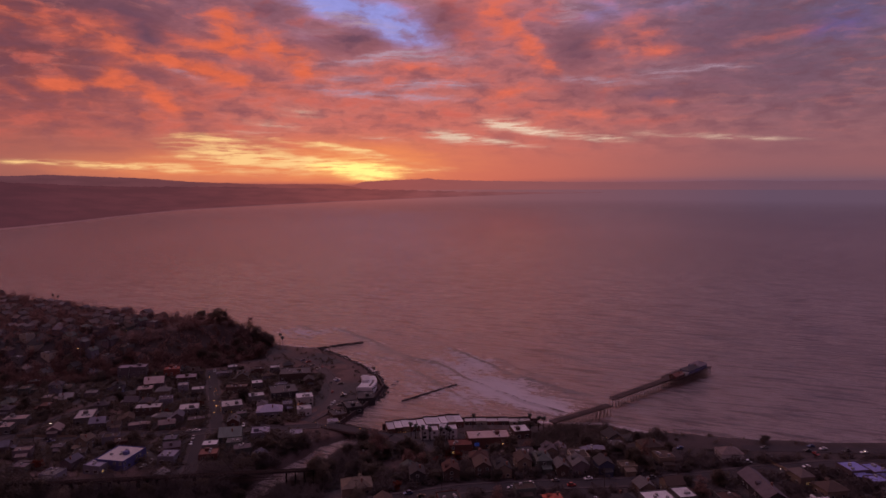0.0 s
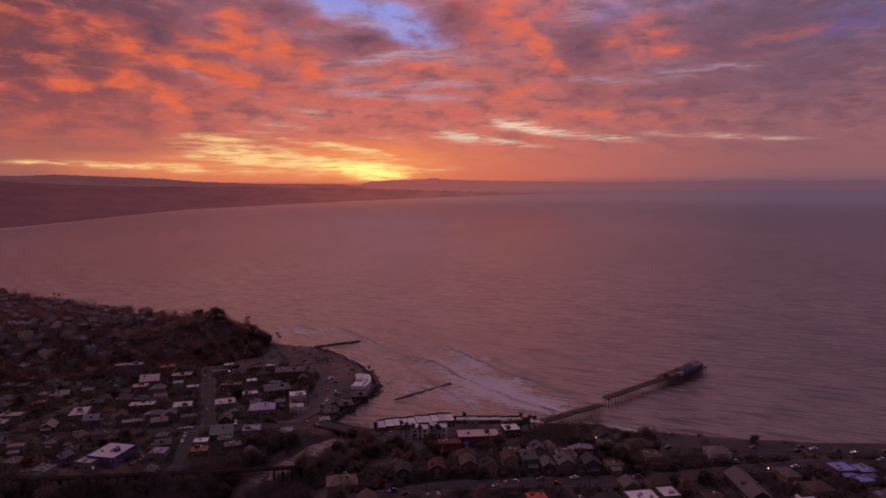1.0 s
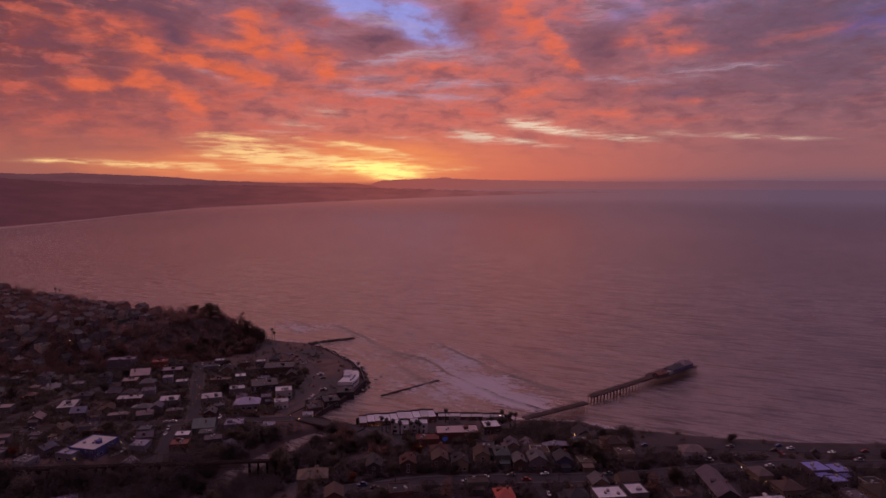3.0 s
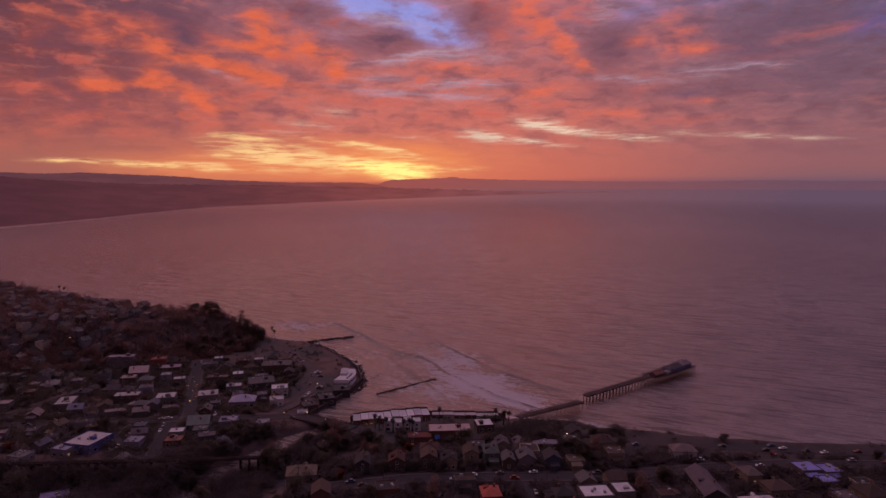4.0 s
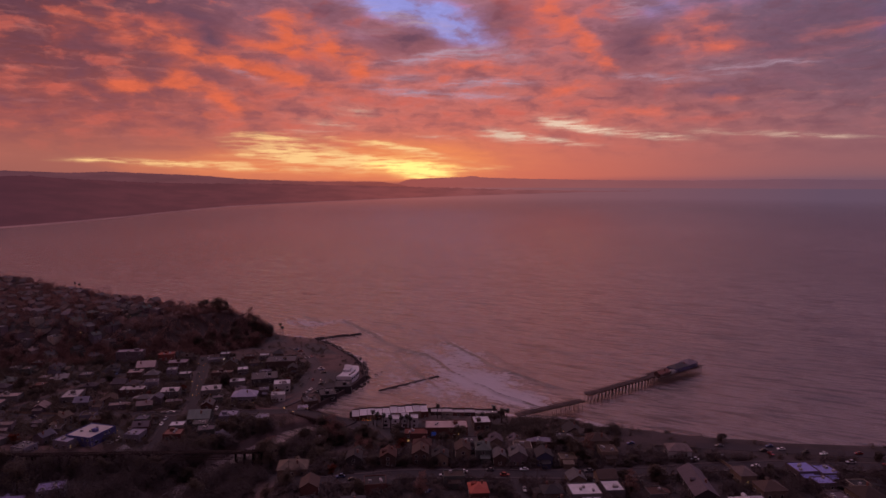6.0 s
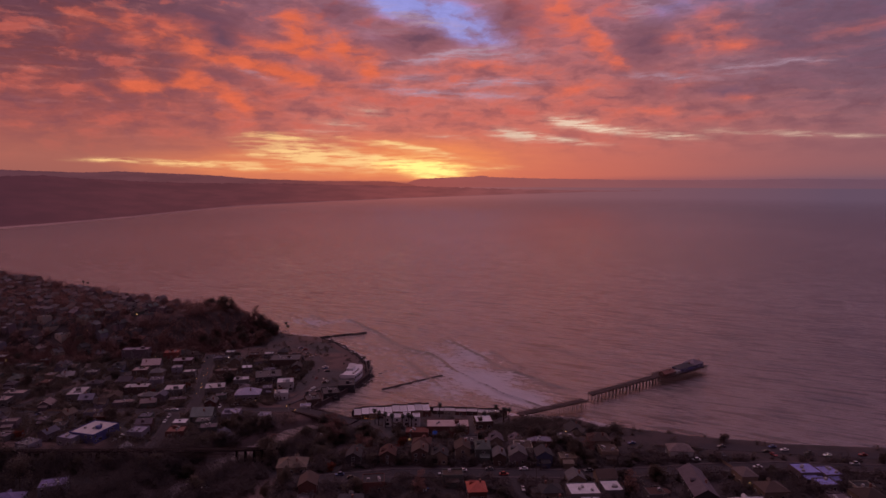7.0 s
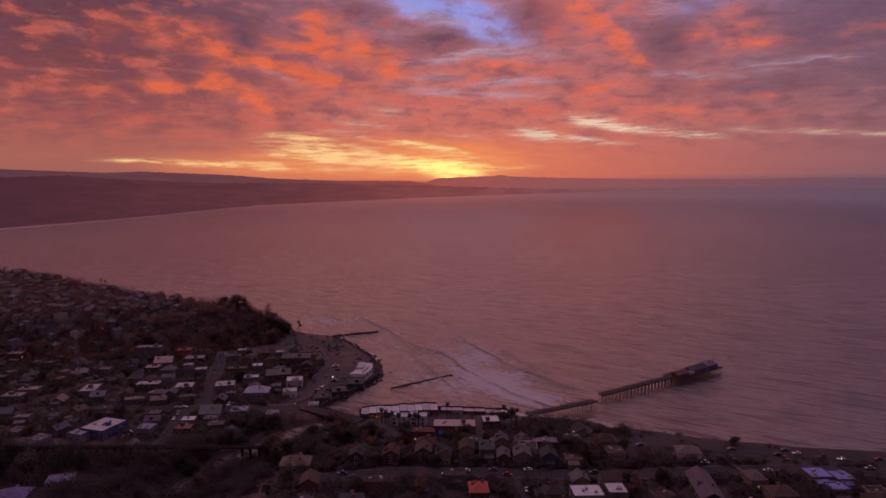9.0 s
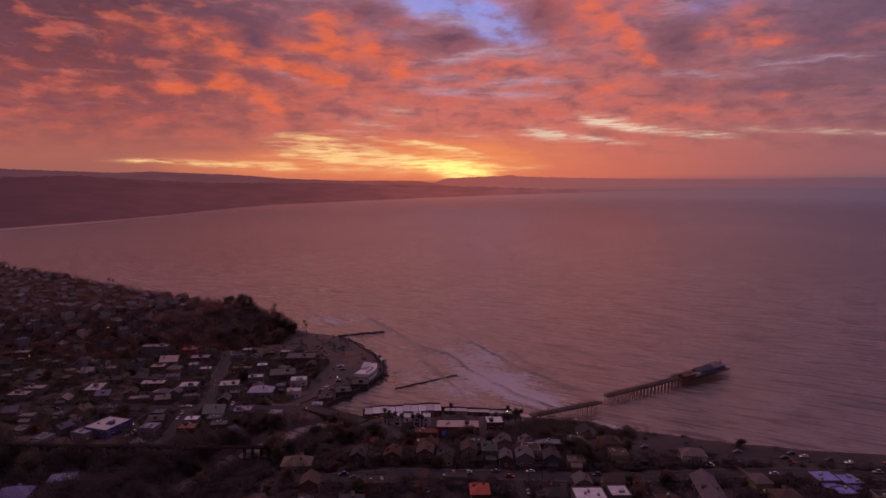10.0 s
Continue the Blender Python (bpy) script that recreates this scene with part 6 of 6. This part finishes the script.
thicket("creek_woods", 8, 12000, 110000, lambda r: (r.uniform(-160, 0), r.uniform(262, 440)), (1.6, 3.2), "close dark trees along the creek banks", M_LEAFNEAR, lambda x, y: (y < 345 or clear_of_creek(x, y, 9.5)) and float(near_line(CREEK, x, y)) < 44 and not (x > -50 and y > 420), 0.8)
thicket("valley_woods", 9, 6000, 95000, lambda r: (r.uniform(-330, -95), r.uniform(262, 352)), (2.4, 4.6), "close dark trees below the trestle", M_LEAFNEAR, lambda x, y: y < 330 or float(near_line(CREEK, x, y)) > 9, 1.0)
thicket("trestle_scrub", 18, 6000, 75000, lambda r: (lambda x: (x, 341 + (x + 330) * 0.102 + r.choice((r.uniform(4, 14), r.uniform(-11, -3)))))(r.uniform(-334, -120)), (2.2, 4.4), "close dark scrub against the trestle", M_LEAFNEAR, lambda x, y: float(near_line(CREEK, x, y)) > 8, 0.6)
thicket("hill_trees", 17, 6000, 70000, lambda r: (r.uniform(-760, -200), r.uniform(540, 910)), (2.6, 4.2), "dark round trees standing among hill houses", M_LEAFHILL, lambda x, y: float(signed(HILL, x, y)) > 2, 1.5, 0.8)
thicket("wharf_scrub", 13, 2500, 40000, lambda r: (r.uniform(44, 128), r.uniform(396, 468)), (1.2, 2.6), "dark trees and scrub behind the wharf", M_LEAF, lambda x, y: gz(x, y) > 2.6 and abs((x - 68) * 0.57 - (y - 458) * 0.82) > 6, 0.6)
thicket("promenade_planting", 14, 400, 5000, lambda r: (r.uniform(-170, -62), r.uniform(480, 700)), (0.7, 1.7), "dark planting beds along the promenade", M_LEAF2, lambda x, y: gz(x, y) > 3.0, 0.4)
thicket("bluff_gardens", 15, 9000, 130000, lambda r: (r.uniform(-60, 290), r.uniform(266, 366)), (1.0, 2.6), "dark garden planting on the bluff", M_LEAFNEAR, lambda x, y: gz(x, y) > 8, 0.3, 0.6)
thicket("cliff_scrub", 10, 2500, 30000, lambda r: (r.uniform(60, 165), r.uniform(386, 450)), (0.8, 1.8), "dark scrub on the cliff edge", M_LEAF2, lambda x, y: -10 < float(signed(BLUFF, x, y)) < 8, 0.4)


def palm(x, y, top, lean):
    base = gz(x, y) - 0.3
    H = top - base
    r = random.Random(int(x * 7 + y))
    ob = thing("palm_tree", pose(x, y, base), "tall dark fan palm with a ragged crown", "palm tree", "palms by the beach")
    t = Build().tube([(0, 0, 0), (lean * 0.3, 0, H * 0.5), (lean, 0, H - 0.6)], [0.34, 0.24, 0.2])
    part("trunk", t.mesh("trunk", M_BARK, True), ob)
    c = Build()
    for k in range(46):
        a, el = r.uniform(0, 6.283), r.uniform(-0.9, 1.2)
        L = r.uniform(2.0, 3.0)
        px, py, pz = lean, 0.0, H - 0.6
        last = None
        for j in range(5):
            w = 0.55 * math.sin(math.pi * (j + 0.6) / 5.2)
            sx, sy = -math.sin(a) * w, math.cos(a) * w
            row = [(px + sx, py + sy, pz - 0.1), (px, py, pz + 0.06), (px - sx, py - sy, pz - 0.1)]
            n = len(c.v)
            c.v += row
            if last is not None:
                c.f += [(last, last + 1, n + 1, n), (last + 1, last + 2, n + 2, n + 1)]
            last = n
            px, py, pz = px + math.cos(a) * math.cos(el) * L / 5, py + math.sin(a) * math.cos(el) * L / 5, pz + math.sin(el) * L / 5
            el -= 0.32
    part("crown", c.mesh("crown", M_PALM), ob)


for x, y, top in ((-181, 716, 13.5), (-178, 714, 10.5), (-31, 439, 14), (-28, 436, 13.5), (-23, 433, 14), (-18, 432, 13), (-11, 432, 13.2), (-7, 432, 14), (12, 455, 14), (52, 453, 14.2), (57, 448, 14), (60.5, 449, 13.6), (-5, 434, 12), (-478, 815, 42), (-470, 811, 41), (-680, 886, 47), (-670, 884, 46), (-70, 600, 8), (44, 447, 11)):
    palm(x, y, top, rng.uniform(-0.5, 0.5))

# ---- parked cars ----
def car_meshes(L, H, name):
    """Body, glasshouse and wheel meshes of a car of length L."""
    W2 = 0.9
    prof = [(-L / 2, 0.35), (-L / 2 + 0.06, 0.78), (-L * 0.24, 0.95), (L * 0.30, 0.98), (L / 2 - 0.05, 0.9), (L / 2, 0.4)]
    b = Build()
    v = [(x, s * W2 * (0.96 if z < 0.5 else 1.0), z) for s in (-1, 1) for x, z in prof]
    n = len(prof)
    b.add(v, [tuple(range(n)), tuple(range(2 * n - 1, n - 1, -1))] + [(k, n + k, n + (k + 1) % n, (k + 1) % n) for k in range(n)])
    roof = [(-L * 0.22, 0.95, 0.88), (-L * 0.08, H, 0.7), (L * 0.24, H, 0.7), (L * 0.36, 0.97, 0.86)]
    b.add([(x, s * w * W2, z) for s in (-1, 1) for x, z, w in (roof[1], roof[2])] + [(x, s * w * W2, z + 0.05) for s in (-1, 1) for x, z, w in (roof[1], roof[2])],
          [(4, 5, 7, 6), (0, 1, 5, 4), (1, 3, 7, 5), (3, 2, 6, 7), (2, 0, 4, 6)])
    g = Build()
    g.add([(x, s * w * W2, z) for s in (-1, 1) for x, z, w in roof], [(0, 1, 2, 3), (7, 6, 5, 4), (0, 4, 5, 1), (2, 6, 7, 3)])
    wheel = Build().tube([(0, -0.11, 0), (0, 0.11, 0)], [0.32, 0.32], 12)
    return b, g, wheel


CARS = []
PAINT = dict(white=(0.7, 0.7, 0.7), silver=(0.4, 0.4, 0.42), black=(0.02, 0.02, 0.022), blue=(0.05, 0.08, 0.2), red=(0.25, 0.03, 0.03), grey=(0.12, 0.12, 0.13))
for L, H, word in ((4.5, 1.45, "saloon car"), (4.9, 1.8, "van")):
    b, g, wheel = car_meshes(L, H, word)
    gm, wm = g.mesh("glasshouse", M_GLASS), wheel.mesh("wheel", M_TYRE, True)
    lamp = Build().box(-0.05, -0.2, -0.08, 0.05, 0.2, 0.08).mesh("headlight", M_FRAME)
    for paint, c in PAINT.items():
        ob = thing("car", pose(0, 0, 0), f"parked {paint} {word} on the street", "car", "parked cars")
        part("body", b.mesh("body", material("car_" + paint, c, 0.3, 0.06, 1.0, spec=0.6)), ob)
        part("glasshouse", gm, ob, None, "dark glass cabin")
        for sx in (-1, 1):
            for sy in (-1, 1):
                part("wheel", wm, ob, pose(sx * L * 0.31, sy * 0.8, 0.32))
        for sy in (-1, 1):
            part("headlight", lamp, ob, pose(-L / 2 + 0.02, sy * 0.6, 0.66))
        CARS.append(ob)
placed = set()


def park(k, x, y, rz):
    m = pose(x, y, gz(x, y) + 0.2, 0, 0, rz)
    if k in placed:
        copy_thing(CARS[k], m)
    else:
        placed.add(k)
        CARS[k].matrix_basis = m


for x, y, rz, k in ((65, 317, 95, 0), (77, 316, 10, 1), (66, 340, 8, 0), (160, 359, 5, 6), (209, 381, 10, 3), (214, 377, 8, 0), (244, 361, 2, 7), (203, 374, 5, 2), (226, 374, 20, 8), (235, 372, 15, 0), (-185, 452, 5, 1),
                    (-178, 440, 100, 7), (-176, 430, 100, 0), (-192, 394, 60, 1), (-193, 399, 60, 2), (34, 335, 4, 0), (24, 330, 5, 1), (190, 352, 8, 0), (124, 332, 110, 8), (133, 318, 110, 2), (18, 311, 30, 3),
                    (255, 374, 5, 4), (270, 370, 4, 9), (262, 359, 4, 10), (180, 379, 3, 5), (-105, 334, 20, 0), (100, 341, 6, 11), (48, 338, 5, 5)):
    park(k, x, y, rz)
for k in range(18):
    line, half = STREETS[rng.choice((0, 0, 1, 1, 3, 4, 4, 5, 9))]
    i = rng.randrange(len(line) - 1)
    (x0, y0), (x1, y1) = line[i], line[i + 1]
    t, a = rng.uniform(0.05, 0.95), math.atan2(y1 - y0, x1 - x0)
    s = rng.choice((-1, 1)) * 2.5
    x, y = x0 + (x1 - x0) * t - math.sin(a) * s, y0 + (y1 - y0) * t + math.cos(a) * s
    park(rng.randrange(12), x, y, math.degrees(a) + rng.choice((0, 180)))
lots = 0
for _ in range(600):
    x, y = rng.choice(((rng.uniform(-300, -110), rng.uniform(395, 600)), (rng.uniform(-50, 250), rng.uniform(280, 385))))
    if lots >= 22 or gz(x, y) < 3.4 or not free(x, y, 2.2) or abs(gz(x + 3, y) - gz(x - 3, y)) > 0.8 or abs(gz(x, y + 3) - gz(x, y - 3)) > 0.8:
        continue
    lots += 1
    TAKEN.append((x, y, 2.0))
    park(rng.randrange(12), x, y, rng.choice((15, 105, 12, 100)))
for k in range(16):
    (x0, y0), (x1, y1) = (((-142, 640), (-112, 590)), ((-104, 580), (-92, 545)), ((-90, 535), (-89, 505)))[k % 3]
    t = rng.random()
    park(rng.randrange(12), x0 + (x1 - x0) * t + rng.uniform(0, 3), y0 + (y1 - y0) * t, 20 + rng.uniform(-8, 8))
for k in range(12):
    if k not in placed:
        park(k, 180 + k * 6, 377 - k * 0.2, 100)

# ---- street lamps and strings of small lights ----
POST = Build().tube([(0, 0, -0.3), (0, 0, 2.5), (0, 0, 5.4)], [0.11, 0.08, 0.06], 6).tube([(0, 0, 5.3), (0.5, 0, 5.7), (1.2, 0, 5.75)], [0.05, 0.05, 0.05], 5).mesh("post", M_STEEL, True)


def street_lamp(x, y, top, mat, size, rz=0.0):
    z = gz(x, y)
    k = max(0.35, (top - z) / 5.7)
    ob = thing("street_lamp", pose(x, y, z, 0, 0, rz), "lit street lamp on a slim steel post", "lamp", "street lamps")
    o = part("post", POST, ob, Matrix.Diagonal((1, 1, k, 1)))
    part("shade", Build().box(1.0, -0.16, 5.72 * k + 0.05, 1.5, 0.16, 5.72 * k + 0.13).mesh("shade", M_STEEL), ob)
    bm = bmesh.new()
    bmesh.ops.create_icosphere(bm, subdivisions=1, radius=size * 0.5, matrix=Matrix.Translation((1.25, 0, 5.72 * k - size * 0.5)))
    me = bpy.data.meshes.new("bulb")
    bm.to_mesh(me)
    bm.free()
    me.materials.append(mat)
    part("bulb", me, ob, None, "glowing lamp bulb")


for x, y, top, mat, size in ((-176, 482, 8, G_WARM, 0.4), (-194, 520, 8, G_WARM, 0.3), (-180, 494, 8, G_WARM, 0.3), (-210, 572, 8, G_WARM, 0.35), (-241, 579, 10, G_WHITE, 0.4), (-192, 581, 9, G_WHITE, 0.4), (-262, 580, 9, G_WARM, 0.35), (-275, 545, 8, G_COOL, 0.35),
                             (-284, 458, 8, G_WHITE, 0.35), (-281, 461, 7, G_WHITE, 0.3), (-145, 425, 8, G_WHITE, 0.4), (-121, 410, 7, G_WARM, 0.3), (-118, 413, 7, G_WARM, 0.3), (-97, 456, 9, G_WARM, 0.4), (-89, 450, 8.5, G_WARM, 0.4), (-82, 459, 8.5, G_WARM, 0.3),
                             (-66, 441, 9, G_AMBER, 0.35), (-90, 524, 9, G_WHITE, 0.4), (96, 418, 11, G_WARM, 0.4), (51, 460, 8, G_WHITE, 0.35), (11, 417, 8, G_WARM, 0.3), (30, 416, 8, G_WARM, 0.3), (-186, 511, 7, G_WARM, 0.3), (-193, 530, 7.5, G_WARM, 0.3),
                             (-127, 473, 7, G_WARM, 0.35), (-160, 470, 7, G_WARM, 0.35), (234, 368, 20, G_WHITE, 0.3), (173, 346, 20, G_WHITE, 0.3), (-330, 590, 30, G_WARM, 0.35), (-310, 640, 36, G_WARM, 0.35), (-392, 660, 36, G_WHITE, 0.3)):
    street_lamp(x, y, top, mat, size, rng.choice((0, 90, 180, 270)))


def light_string(x0, y0, z0, x1, y1, z1, count, mat, label):
    ob = thing("light_string", pose(0, 0, 0), label, "lights", "strings of small lights")
    sag = 0.8
    at = lambda t: (x0 + (x1 - x0) * t, y0 + (y1 - y0) * t, z0 + (z1 - z0) * t - 4 * sag * t * (1 - t))
    part("cable", Build().tube([at(k / 8) for k in range(9)], [0.03] * 9, 4).mesh("cable", M_TYRE), ob)
    dot = Build().tube([(0, 0, -0.1), (0, 0, 0.0), (0, 0, 0.1)], [0.03, 0.085, 0.03], 6).mesh("bulb", mat)
    for k in range(count):
        part("bulb", dot, ob, Matrix.Translation(Vector(at((k + 0.5) / count)) + Vector((rng.gauss(0, 0.5), rng.gauss(0, 0.5), rng.gauss(-0.3, 0.4)))))


for x0, y0, x1, y1, z in ((-172, 478, -180, 500, 8.5), (-180, 500, -190, 527, 8.5), (-190, 527, -202, 560, 8.5), (-202, 560, -211, 588, 9), (-164, 478, -172, 505, 8), (-185, 540, -196, 570, 8)):
    light_string(x0, y0, z, x1, y1, z, 4, G_AMBER, "warm fairy lights strung along the shopping street")
for x0, y0, x1, y1 in ((-131, 498, -115, 500), (-129, 501, -118, 496), (-125, 497, -112, 503)):
    light_string(x0, y0, 8.2, x1, y1, 8.0, 9, G_AMBER, "warm light garland round a restaurant terrace")
light_string(-203, 387, 7.4, -196, 411, 7.4, 7, G_WARM, "white lamps along the market hall wall")
light_string(-40, 446, 6.0, -33, 447, 5.6, 10, G_AMBER, "amber garland on a beach house wall")
light_string(-40, 445.5, 4.6, -34, 446.5, 7.4, 8, G_RED, "red garland on a beach house wall")

def wall_sign(x, y, z, rz):
    """A framed sign panel, lit blue."""
    ob = thing("wall_sign", pose(x, y, z, 0, 0, rz), "blue lit sign panel on a red-brown wall", "sign")
    part("frame", Build().box(-1.7, -0.1, -1.3, 1.7, 0.0, 1.3).mesh("frame", M_STEEL), ob)
    part("panel", Build().box(-1.6, -0.14, -1.2, 1.6, -0.104, 1.2).mesh("panel", glow("sign_blue", (0.06, 0.09, 0.5, 1), 0.12)), ob, None, "glowing blue panel")


front = pose(20, 425, 0, 0, 0, 5) @ pose(-8.5, -7.03, 0)
wall_sign(front.translation.x, front.translation.y, gz(20, 425) + 3.4, 5)

# ---- fences ----
def fence(x0, y0, x1, y1, high, mat, label):
    """A board fence: posts and a board panel for each bay."""
    ob = thing("fence", pose(0, 0, 0), label, "fence", "garden fences")
    L = math.hypot(x1 - x0, y1 - y0)
    n = max(1, int(L / 3.2))
    a = math.degrees(math.atan2(y1 - y0, x1 - x0))
    post = Build().box(-0.07, -0.07, -0.4, 0.07, 0.07, high + 0.15).mesh("post", mat)
    panel = Build().box(0.07, -0.03, 0.08, L / n - 0.07, 0.03, high).mesh("panel", mat)
    for k in range(n + 1):
        x, y = x0 + (x1 - x0) * k / n, y0 + (y1 - y0) * k / n
        part("post", post, ob, pose(x, y, gz(x, y), 0, 0, a))
        if k < n:
            part("panel", panel, ob, pose(x, y, gz(x, y) - 0.05, 0, 0, a))


M_FENCE = material("pale_fence", (0.26, 0.19, 0.14), 0.85, 0.25, 1.5, 0.3, 0.01)
M_FENCE2 = material("grey_fence", (0.17, 0.15, 0.14), 0.85, 0.25, 1.5, 0.3, 0.01)
for x0, y0, x1, y1, mat in ((-183, 378, -178, 408, M_FENCE), (117, 340, 131, 313, M_FENCE2), (143, 377, 168, 374, M_FENCE2), (172, 362, 178, 345, M_FENCE), (27, 339, 27, 362, M_FENCE),
                            (70, 342, 69, 366, M_FENCE2), (30, 325, 58, 327, M_FENCE2), (186, 345, 232, 349, M_FENCE2), (-118, 432, -100, 428, M_FENCE), (-255, 408, -222, 412, M_FENCE2), (-300, 446, -258, 444, M_FENCE)):
    fence(x0, y0, x1, y1, 1.6, mat, "weathered board fence along a garden" if mat is M_FENCE2 else "pale tan board fence beside a yard")

# ---- utility poles ----
def utility_pole(x, y, rz):
    ob = thing("utility_pole", pose(x, y, gz(x, y), 0, 0, rz), "dark timber utility pole with cross arms", "pole", "utility poles")
    part("post", Build().tube([(0, 0, -0.5), (0, 0, 10.5)], [0.17, 0.12], 6).mesh("post", M_BARK), ob)
    part("cross_arm", Build().box(-1.2, -0.07, 9.6, 1.2, 0.07, 9.8).mesh("cross_arm", M_BARK), ob)


for x, y in ((-55, 322), (-12, 325), (30, 327), (72, 330), (112, 335), (150, 343), (-186, 470), (-200, 510), (-230, 440), (-280, 432), (-320, 640), (-370, 655), (-420, 668), (-470, 682)):
    utility_pole(x, y, rng.choice((0, 8, 90)))
